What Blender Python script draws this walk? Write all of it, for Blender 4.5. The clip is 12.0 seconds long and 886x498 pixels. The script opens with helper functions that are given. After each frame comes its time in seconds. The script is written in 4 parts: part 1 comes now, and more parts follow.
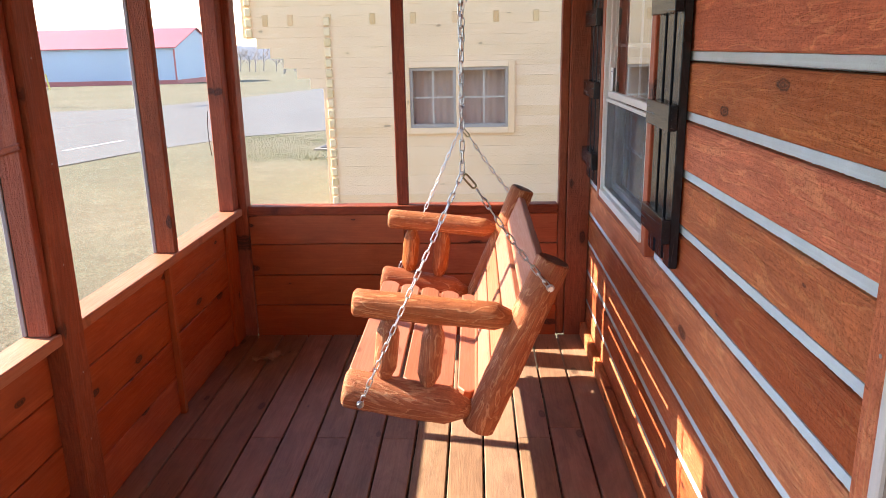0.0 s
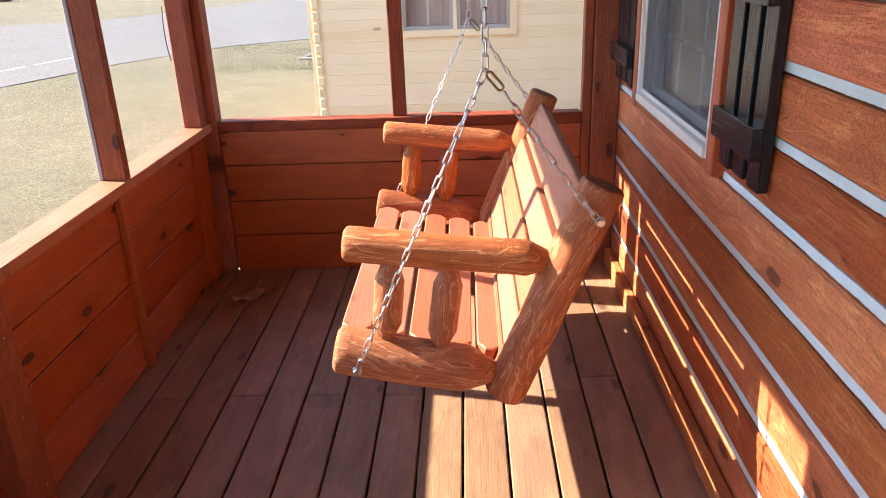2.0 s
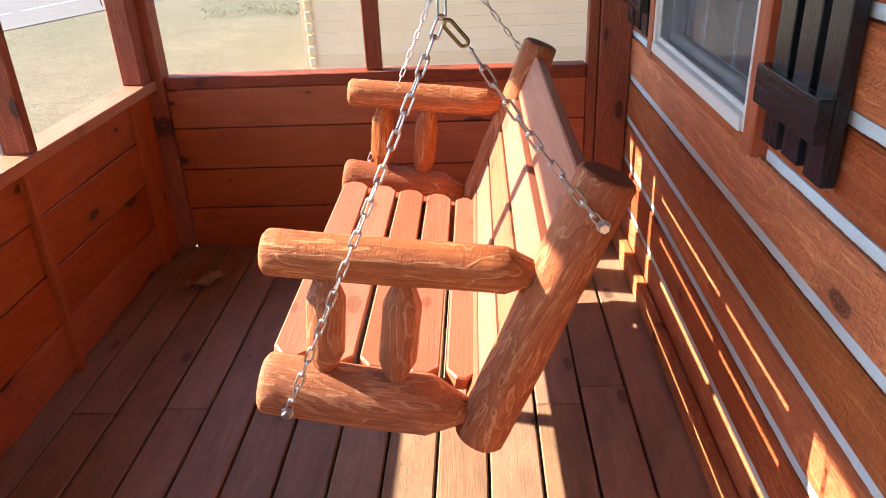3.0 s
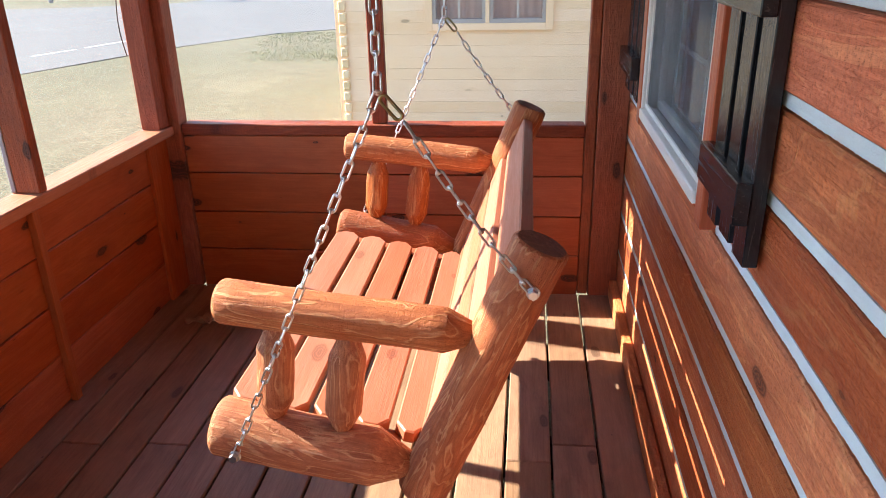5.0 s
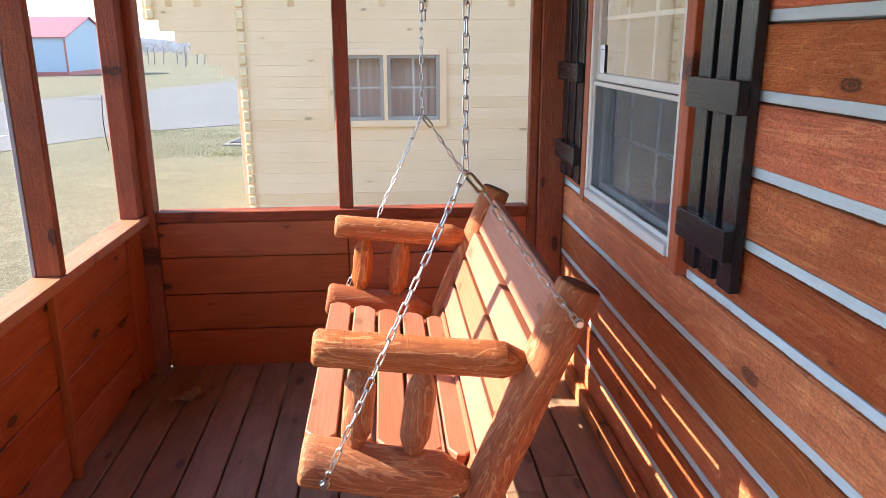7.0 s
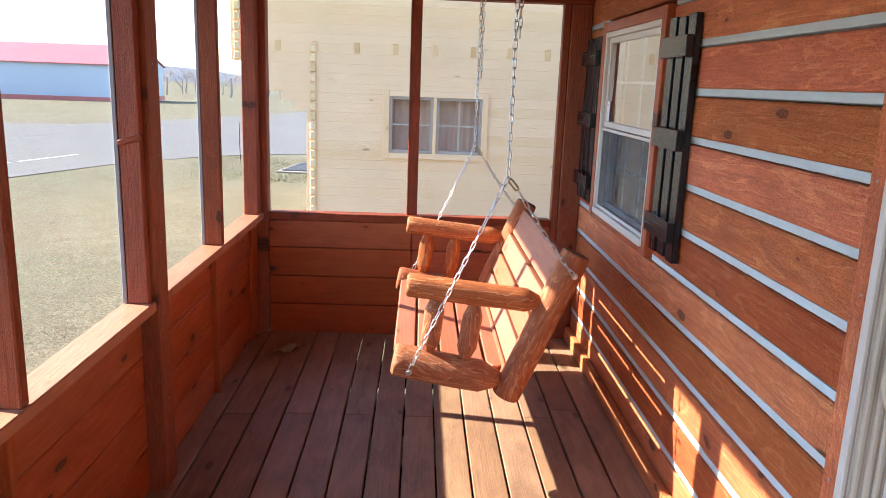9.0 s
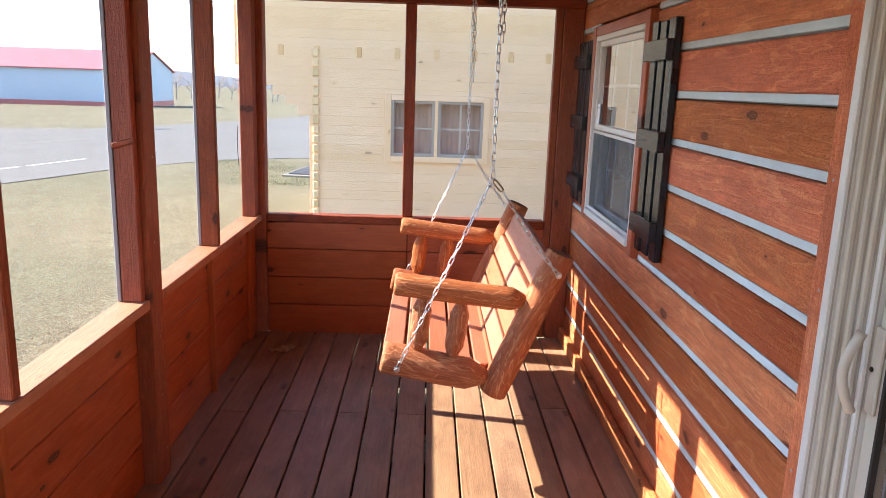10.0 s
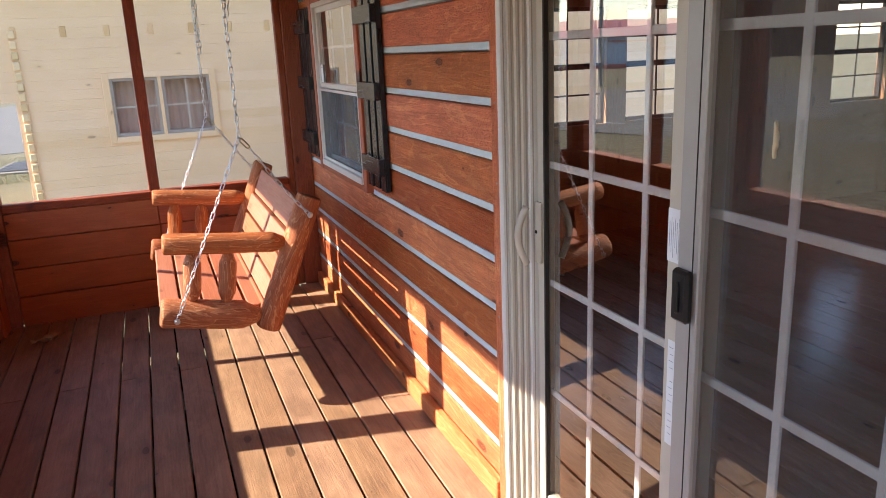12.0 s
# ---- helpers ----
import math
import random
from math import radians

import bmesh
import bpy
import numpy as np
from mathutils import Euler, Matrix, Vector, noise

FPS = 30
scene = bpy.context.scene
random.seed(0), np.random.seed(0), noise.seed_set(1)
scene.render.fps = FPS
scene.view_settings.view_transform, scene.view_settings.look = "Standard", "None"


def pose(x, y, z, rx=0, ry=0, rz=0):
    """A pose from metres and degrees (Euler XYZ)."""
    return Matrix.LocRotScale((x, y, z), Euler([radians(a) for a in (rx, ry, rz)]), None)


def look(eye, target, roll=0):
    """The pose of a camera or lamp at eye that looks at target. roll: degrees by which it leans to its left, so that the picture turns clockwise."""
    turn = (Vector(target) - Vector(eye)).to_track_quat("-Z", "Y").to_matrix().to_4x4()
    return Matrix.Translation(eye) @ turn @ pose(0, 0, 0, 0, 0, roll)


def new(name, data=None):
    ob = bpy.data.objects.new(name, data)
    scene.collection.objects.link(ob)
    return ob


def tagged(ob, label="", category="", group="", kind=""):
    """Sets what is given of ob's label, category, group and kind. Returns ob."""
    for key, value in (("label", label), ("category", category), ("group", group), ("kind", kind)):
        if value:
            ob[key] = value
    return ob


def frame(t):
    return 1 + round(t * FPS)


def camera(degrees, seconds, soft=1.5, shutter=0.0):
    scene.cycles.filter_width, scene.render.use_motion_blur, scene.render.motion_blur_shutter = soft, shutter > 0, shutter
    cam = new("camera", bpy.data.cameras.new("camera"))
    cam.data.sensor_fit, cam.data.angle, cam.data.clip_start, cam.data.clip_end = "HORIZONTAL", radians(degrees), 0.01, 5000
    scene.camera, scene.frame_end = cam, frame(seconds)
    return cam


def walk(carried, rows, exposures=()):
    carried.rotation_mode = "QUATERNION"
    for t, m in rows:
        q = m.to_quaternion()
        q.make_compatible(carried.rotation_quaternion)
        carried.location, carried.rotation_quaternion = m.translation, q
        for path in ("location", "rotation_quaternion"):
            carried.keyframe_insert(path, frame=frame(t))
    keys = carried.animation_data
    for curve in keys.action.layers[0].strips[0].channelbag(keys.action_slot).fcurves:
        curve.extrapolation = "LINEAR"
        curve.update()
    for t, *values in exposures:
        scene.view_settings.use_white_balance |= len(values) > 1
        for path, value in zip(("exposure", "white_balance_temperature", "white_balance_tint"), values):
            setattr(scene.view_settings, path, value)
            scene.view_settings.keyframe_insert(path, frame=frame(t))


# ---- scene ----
cam = camera(61.5, 12.0, soft=0.6)
PATH = [
    (0, (0.509, 0.456, 1.629), (0.419, 2.384, 1.106), -1.1),
    (0.5, (0.518, 0.513, 1.6), (0.401, 2.428, 1.037), -1.6),
    (1, (0.54, 0.574, 1.58), (0.415, 2.475, 0.971), -1.9),
    (1.5, (0.505, 0.737, 1.539), (0.417, 2.621, 0.873), -1.9),
    (2, (0.427, 1.002, 1.512), (0.351, 2.856, 0.766), -2.1),
    (2.5, (0.46, 1.272, 1.467), (0.351, 3.093, 0.647), -2.6),
    (3, (0.523, 1.49, 1.442), (0.42, 3.286, 0.569), -2.6),
    (3.2, (0.536, 1.525, 1.432), (0.437, 3.322, 0.56), -2.3),
    (4.8, (0.731, 1.478, 1.484), (0.488, 3.303, 0.702), -1.5),
    (5, (0.723, 1.459, 1.494), (0.507, 3.294, 0.729), -1.3),
    (5.5, (0.698, 1.367, 1.503), (0.546, 3.229, 0.789), -0.6),
    (6, (0.605, 1.23, 1.5), (0.543, 3.119, 0.847), -0.2),
    (6.5, (0.453, 1.202, 1.499), (0.513, 3.111, 0.907), -0.4),
    (6.7, (0.379, 1.167, 1.513), (0.505, 3.08, 0.944), -0.8),
    (8.3, (0.159, 0.324, 1.576), (0.316, 2.268, 1.133), 0.8),
    (8.5, (0.175, 0.215, 1.579), (0.3, 2.162, 1.142), 1.2),
    (9, (0.137, -0.03, 1.593), (0.206, 1.921, 1.156), 2.1),
    (9.5, (0.142, -0.122, 1.588), (0.163, 1.831, 1.156), 2.3),
    (10, (0.22, -0.097, 1.595), (0.266, 1.856, 1.167), 1.9),
    (10.5, (0.326, -0.083, 1.588), (0.488, 1.86, 1.144), 1.1),
    (11, (0.284, -0.198, 1.579), (0.658, 1.706, 1.096), 0.0),
    (11.5, (0.161, -0.398, 1.574), (0.719, 1.455, 1.067), -1.3),
    (12, (0.116, -0.587, 1.589), (0.806, 1.217, 1.069), -2.5),
]
walk(cam, [(t, look(eye, target, roll)) for t, eye, target, roll in PATH], exposures=[(0.0, 2.38, 7350, 17), (2.5, 2.45, 7450, 18), (5.5, 2.43, 6900, 12), (6.5, 2.38, 6850, 12), (9.5, 2.32, 6950, 14), (10.5, 2.35, 7150, 15), (12.0, 2.06, 7400, 17)])
# ---------------------------------------------------------------- light
SUN_DIR = Vector((-0.979, 0.203, 0.686)).normalized()
world = bpy.data.worlds.new("sky_world")
scene.world = world
world.use_nodes = True
wn = world.node_tree
sky = wn.nodes.new("ShaderNodeTexSky")
sky.sky_type = 'NISHITA'
sky.sun_disc = False
sky.sun_elevation = math.asin(SUN_DIR.z)
sky.sun_rotation = math.atan2(SUN_DIR.x, SUN_DIR.y)
sky.air_density, sky.dust_density, sky.ozone_density = 1.0, 0.2, 3.5
wn.nodes["Background"].inputs["Strength"].default_value = 0.147
wn.links.new(sky.outputs[0], wn.nodes["Background"].inputs["Color"])
sun_data = bpy.data.lights.new("sun", 'SUN')
sun_data.energy, sun_data.angle, sun_data.color = 4.05, radians(0.53), (1.0, 0.94, 0.845)
sun = new("sun", sun_data)
sun.matrix_world = look(SUN_DIR * 50, (0, 0, 0))


# ---------------------------------------------------------------- materials
class Graph:
    """A small writer of node trees."""

    def __init__(self, name):
        self.mat = bpy.data.materials.new(name)
        self.mat.use_nodes = True
        self.tree = self.mat.node_tree
        self.bsdf = self.tree.nodes["Principled BSDF"]
        self.out = self.tree.nodes["Material Output"]

    def node(self, kind, **inputs):
        n = self.tree.nodes.new(kind)
        for key, value in inputs.items():
            self.put(n.inputs[int(key[1:])] if key[0] == "i" and key[1:].isdigit() else n.inputs[key.replace("_", " ")], value)
        return n

    def put(self, socket, value):
        if isinstance(value, bpy.types.NodeSocket):
            self.tree.links.new(value, socket)
        else:
            socket.default_value = value

    def math(self, op, a, b=0.0, clamp=False):
        n = self.tree.nodes.new("ShaderNodeMath")
        n.operation, n.use_clamp = op, clamp
        self.put(n.inputs[0], a)
        self.put(n.inputs[1], b)
        return n.outputs[0]

    def mix(self, factor, a, b, blend='MIX'):
        n = self.tree.nodes.new("ShaderNodeMix")
        n.data_type, n.blend_type, n.clamp_factor = 'RGBA', blend, True
        self.put(n.inputs[0], factor)
        self.put(n.inputs[6], a if isinstance(a, bpy.types.NodeSocket) else (*a, 1))
        self.put(n.inputs[7], b if isinstance(b, bpy.types.NodeSocket) else (*b, 1))
        return n.outputs[2]

    def span(self, value, lo, hi, to_lo=0.0, to_hi=1.0):
        n = self.tree.nodes.new("ShaderNodeMapRange")
        n.clamp = True
        for i, v in enumerate((value, lo, hi, to_lo, to_hi)):
            self.put(n.inputs[i], v)
        return n.outputs[0]

    def coords(self, scale=(1, 1, 1), shifted=True, world=False):
        if world:
            base = self.tree.nodes.new("ShaderNodeNewGeometry").outputs["Position"]
        else:
            base = self.tree.nodes.new("ShaderNodeTexCoord").outputs["Object"]
        if shifted:
            r = self.tree.nodes.new("ShaderNodeObjectInfo").outputs["Random"]
            c = self.node("ShaderNodeCombineXYZ", X=self.math('MULTIPLY', r, 31.7), Y=self.math('MULTIPLY', r, 17.3), Z=self.math('MULTIPLY', r, 53.1))
            v = self.tree.nodes.new("ShaderNodeVectorMath")
            self.put(v.inputs[0], base)
            self.put(v.inputs[1], c.outputs[0])
            base = v.outputs[0]
        m = self.tree.nodes.new("ShaderNodeMapping")
        self.put(m.inputs["Vector"], base)
        m.inputs["Scale"].default_value = scale
        return m.outputs[0]

    def noise(self, vec, scale, detail=4.0, rough=0.55, dist=0.0):
        return self.node("ShaderNodeTexNoise", Vector=vec, Scale=scale, Detail=detail, Roughness=rough, Distortion=dist).outputs["Fac"]

    def random(self):
        return self.tree.nodes.new("ShaderNodeObjectInfo").outputs["Random"]

    def bump(self, height, strength, distance=0.004):
        n = self.node("ShaderNodeBump", Strength=strength, Distance=distance, Height=height)
        self.put(self.bsdf.inputs["Normal"], n.outputs[0])

    def finish(self, colour, rough, metal=0.0, spec=0.5):
        self.put(self.bsdf.inputs["Base Color"], colour if isinstance(colour, bpy.types.NodeSocket) else (*colour, 1))
        self.put(self.bsdf.inputs["Roughness"], rough)
        self.put(self.bsdf.inputs["Metallic"], metal)
        self.put(self.bsdf.inputs["Specular IOR Level"], spec)
        return self.mat


def wood(name, mid, dark, light, grain=0.5, rings=0.35, knots=0.6, blotch=0.35, vary=0.3, rough=0.55, relief=0.35, figure=(1.5, 9.0), wave=11.0, saw=0.0, round_piece=False, lines=0.7, thin=0.15, hair=0.55, knot_from=0.45):
    """Stained softwood; the grain runs along the piece's own x. figure: how often its swirls come along and across a metre."""
    g = Graph(name)
    fibre = g.noise(g.coords((2.5, 60, 60)), 2.2, 6, 0.66, 0.4)
    fa, fc = figure
    slow = g.noise(g.coords((fa, fc, fc)), 1.0, 3, 0.55, 0.6)
    turn = g.math('MULTIPLY', slow, wave * 6.283)
    ring = g.span(g.math('SINE', g.math('ADD', turn, g.math('MULTIPLY', fibre, 1.6))), thin, 0.97)
    groove = g.span(g.math('SINE', g.math('ADD', turn, 2.4)), 0.55, 1.0)
    kn = g.tree.nodes.new("ShaderNodeTexVoronoi")
    if not round_piece:
        kn.voronoi_dimensions = '2D'
    g.put(kn.inputs["Vector"], g.coords((2.9, 7.0, 7.0)))
    kn.inputs["Scale"].default_value = 1.0
    wobble = g.math('ADD', kn.outputs["Distance"], g.math('MULTIPLY', g.math('SUBTRACT', g.noise(g.coords((30, 30, 30)), 1.0, 3), 0.5), 0.10))
    kind = g.node("ShaderNodeSeparateColor", Color=kn.outputs["Color"])
    big = g.span(kind.outputs[0], knot_from, 1.0, 0.0, 0.15)
    knot = g.span(wobble, g.math('MULTIPLY', big, 0.75), g.math('ADD', big, 0.004), 1.0, 0.0)
    halo = g.span(wobble, big, g.math('ADD', g.math('MULTIPLY', big, 3.2), 0.01), 1.0, 0.0)
    blot = g.span(g.noise(g.coords((1.6, 4.5, 4.5)), 1.9, 6, 0.66, 0.8), 0.38, 0.68)
    speck = g.span(g.noise(g.coords((48, 110, 110)), 1.6, 5, 0.75), 0.5, 0.68)
    fine = g.noise(g.coords((12, 260, 260)), 1.5, 3, 0.6)
    col = g.mix(g.math('MULTIPLY', g.span(fibre, 0.36, 0.66), grain), mid, dark)
    col = g.mix(g.math('MULTIPLY', ring, rings), col, light)
    col = g.mix(g.math('MULTIPLY', groove, rings * lines), col, dark)
    col = g.mix(g.math('MULTIPLY', g.span(fine, 0.46, 0.66), grain * hair), col, dark)
    col = g.mix(g.math('MULTIPLY', blot, blotch), col, dark)
    col = g.mix(g.math('MULTIPLY', speck, grain * 0.6), col, dark)
    col = g.mix(g.math('MULTIPLY', halo, knots * 0.5), col, dark)
    heart = g.mix(g.span(g.math('SINE', g.math('MULTIPLY', wobble, 150.0)), -0.3, 0.9), tuple(c * 0.16 for c in dark), tuple(c * 0.55 for c in dark))
    col = g.mix(g.math('MULTIPLY', knot, knots), col, heart)
    if saw:
        cuts = g.noise(g.coords((150, 16, 16)), 1.0, 4, 0.65)
        rough_cut = g.noise(g.coords((62, 95, 95)), 1.8, 4, 0.62)
        col = g.mix(g.math('MULTIPLY', g.span(cuts, 0.48, 0.66), 0.30 * saw), col, dark)
        col = g.mix(g.math('MULTIPLY', g.math('MULTIPLY', g.span(rough_cut, 0.57, 0.63), g.span(g.noise(g.coords((2.2, 7, 7)), 1.3, 3, 0.6), 0.48, 0.66, 0.03, 1.0)), 0.75 * saw), col, dark)
        col = g.mix(g.math('MULTIPLY', g.span(rough_cut, 0.44, 0.36), 0.14 * saw), col, light)
    hsv = g.node("ShaderNodeHueSaturation", Color=col, Hue=g.span(g.math('FRACT', g.math('MULTIPLY', g.random(), 7.13)), 0, 1, 0.5 - vary * 0.035, 0.5 + vary * 0.035), Value=g.span(g.random(), 0, 1, 1 - vary, 1 + vary), Saturation=g.span(g.random(), 0, 1, 1.05, 0.93))
    height = g.math('ADD', g.math('MULTIPLY', fibre, 0.8), g.math('ADD', g.math('MULTIPLY', ring, 0.22), g.math('MULTIPLY', fine, 0.4)))
    if saw:
        height = g.math('ADD', height, g.math('SUBTRACT', g.math('MULTIPLY', cuts, saw), g.math('MULTIPLY', g.span(rough_cut, 0.54, 0.64), 0.5 * saw)))
    g.bump(height, relief, 0.005)
    return g.finish(hsv.outputs[0], g.span(fibre, 0.3, 0.75, rough - 0.08, rough + 0.14), 0.0, 0.4)


def paint(name, colour, rough=0.45, vary=0.06, relief=0.05, scale=6.0, metal=0.0, spec=0.5):
    """Painted, moulded or metal surface with faint unevenness and dirt."""
    g = Graph(name)
    big = g.noise(g.coords((1, 1, 1)), scale, 4, 0.6)
    small = g.noise(g.coords((1, 1, 1)), scale * 22, 3, 0.6)
    f = g.math('ADD', g.math('MULTIPLY', big, 0.7), g.math('MULTIPLY', small, 0.3))
    col = g.mix(g.span(f, 0.3, 0.7), tuple(c * (1 - vary) for c in colour), tuple(min(1, c * (1 + vary)) for c in colour))
    g.bump(small, relief, 0.002)
    return g.finish(col, g.span(big, 0.3, 0.7, rough - 0.06, rough + 0.1), metal, spec)


def glass(name, tint=(1, 1, 1), rough=0.0, least=0.10, power=4.0):
    g = Graph(name)
    g.tree.nodes.remove(g.bsdf)
    clear = g.node("ShaderNodeBsdfTransparent", Color=(*tint, 1))
    gloss = g.node("ShaderNodeBsdfGlossy", Roughness=rough, Color=(1, 1, 1, 1))
    lw = g.node("ShaderNodeLayerWeight", Blend=0.5)
    fac = g.math('ADD', g.math('MULTIPLY', g.math('POWER', lw.outputs["Facing"], power), 0.98 - least), least)
    m = g.node("ShaderNodeMixShader", Fac=fac)
    g.put(m.inputs[1], clear.outputs[0])
    g.put(m.inputs[2], gloss.outputs[0])
    g.put(g.out.inputs["Surface"], m.outputs[0])
    return g.mat


def mesh_screen(name, cover, colour):
    """Woven insect screen: part thread, part open."""
    g = Graph(name)
    g.tree.nodes.remove(g.bsdf)
    n = g.noise(g.coords((1, 1, 1), shifted=False, world=True), 3.0, 3, 0.6)
    thread = g.node("ShaderNodeBsdfDiffuse", Color=(*colour, 1))
    clear = g.node("ShaderNodeBsdfTransparent")
    m = g.node("ShaderNodeMixShader", Fac=g.span(n, 0.3, 0.7, cover * 0.8, cover * 1.2))
    g.put(m.inputs[1], clear.outputs[0])
    g.put(m.inputs[2], thread.outputs[0])
    g.put(g.out.inputs["Surface"], m.outputs[0])
    return g.mat


def ground_mix(name, a, b, c, s1, s2, rough=0.95, relief=0.6, dist=0.03, grit=0.5):
    g = Graph(name)
    p = g.coords((1, 1, 1), shifted=False, world=True)
    big = g.noise(p, s1, 5, 0.62)
    mid = g.noise(p, s2, 6, 0.7)
    fine = g.noise(p, s2 * 11, 4, 0.75)
    patch = g.noise(p, s1 * 4, 3, 0.6, 1.0)
    col = g.mix(g.span(big, 0.38, 0.62), a, b)
    col = g.mix(g.math('MULTIPLY', g.span(patch, 0.42, 0.66), 0.5), col, c)
    col = g.mix(g.math('MULTIPLY', g.span(mid, 0.42, 0.66), 0.7), col, c)
    col = g.mix(g.math('MULTIPLY', g.span(fine, 0.46, 0.66), grit), col, tuple(v * 0.42 for v in c))
    col = g.mix(g.math('MULTIPLY', g.span(fine, 0.46, 0.30), grit * 0.6), col, tuple(min(1.0, v * 1.6) for v in a))
    g.bump(g.math('ADD', mid, fine), relief, dist)
    return g.finish(col, rough, 0.0, 0.15)


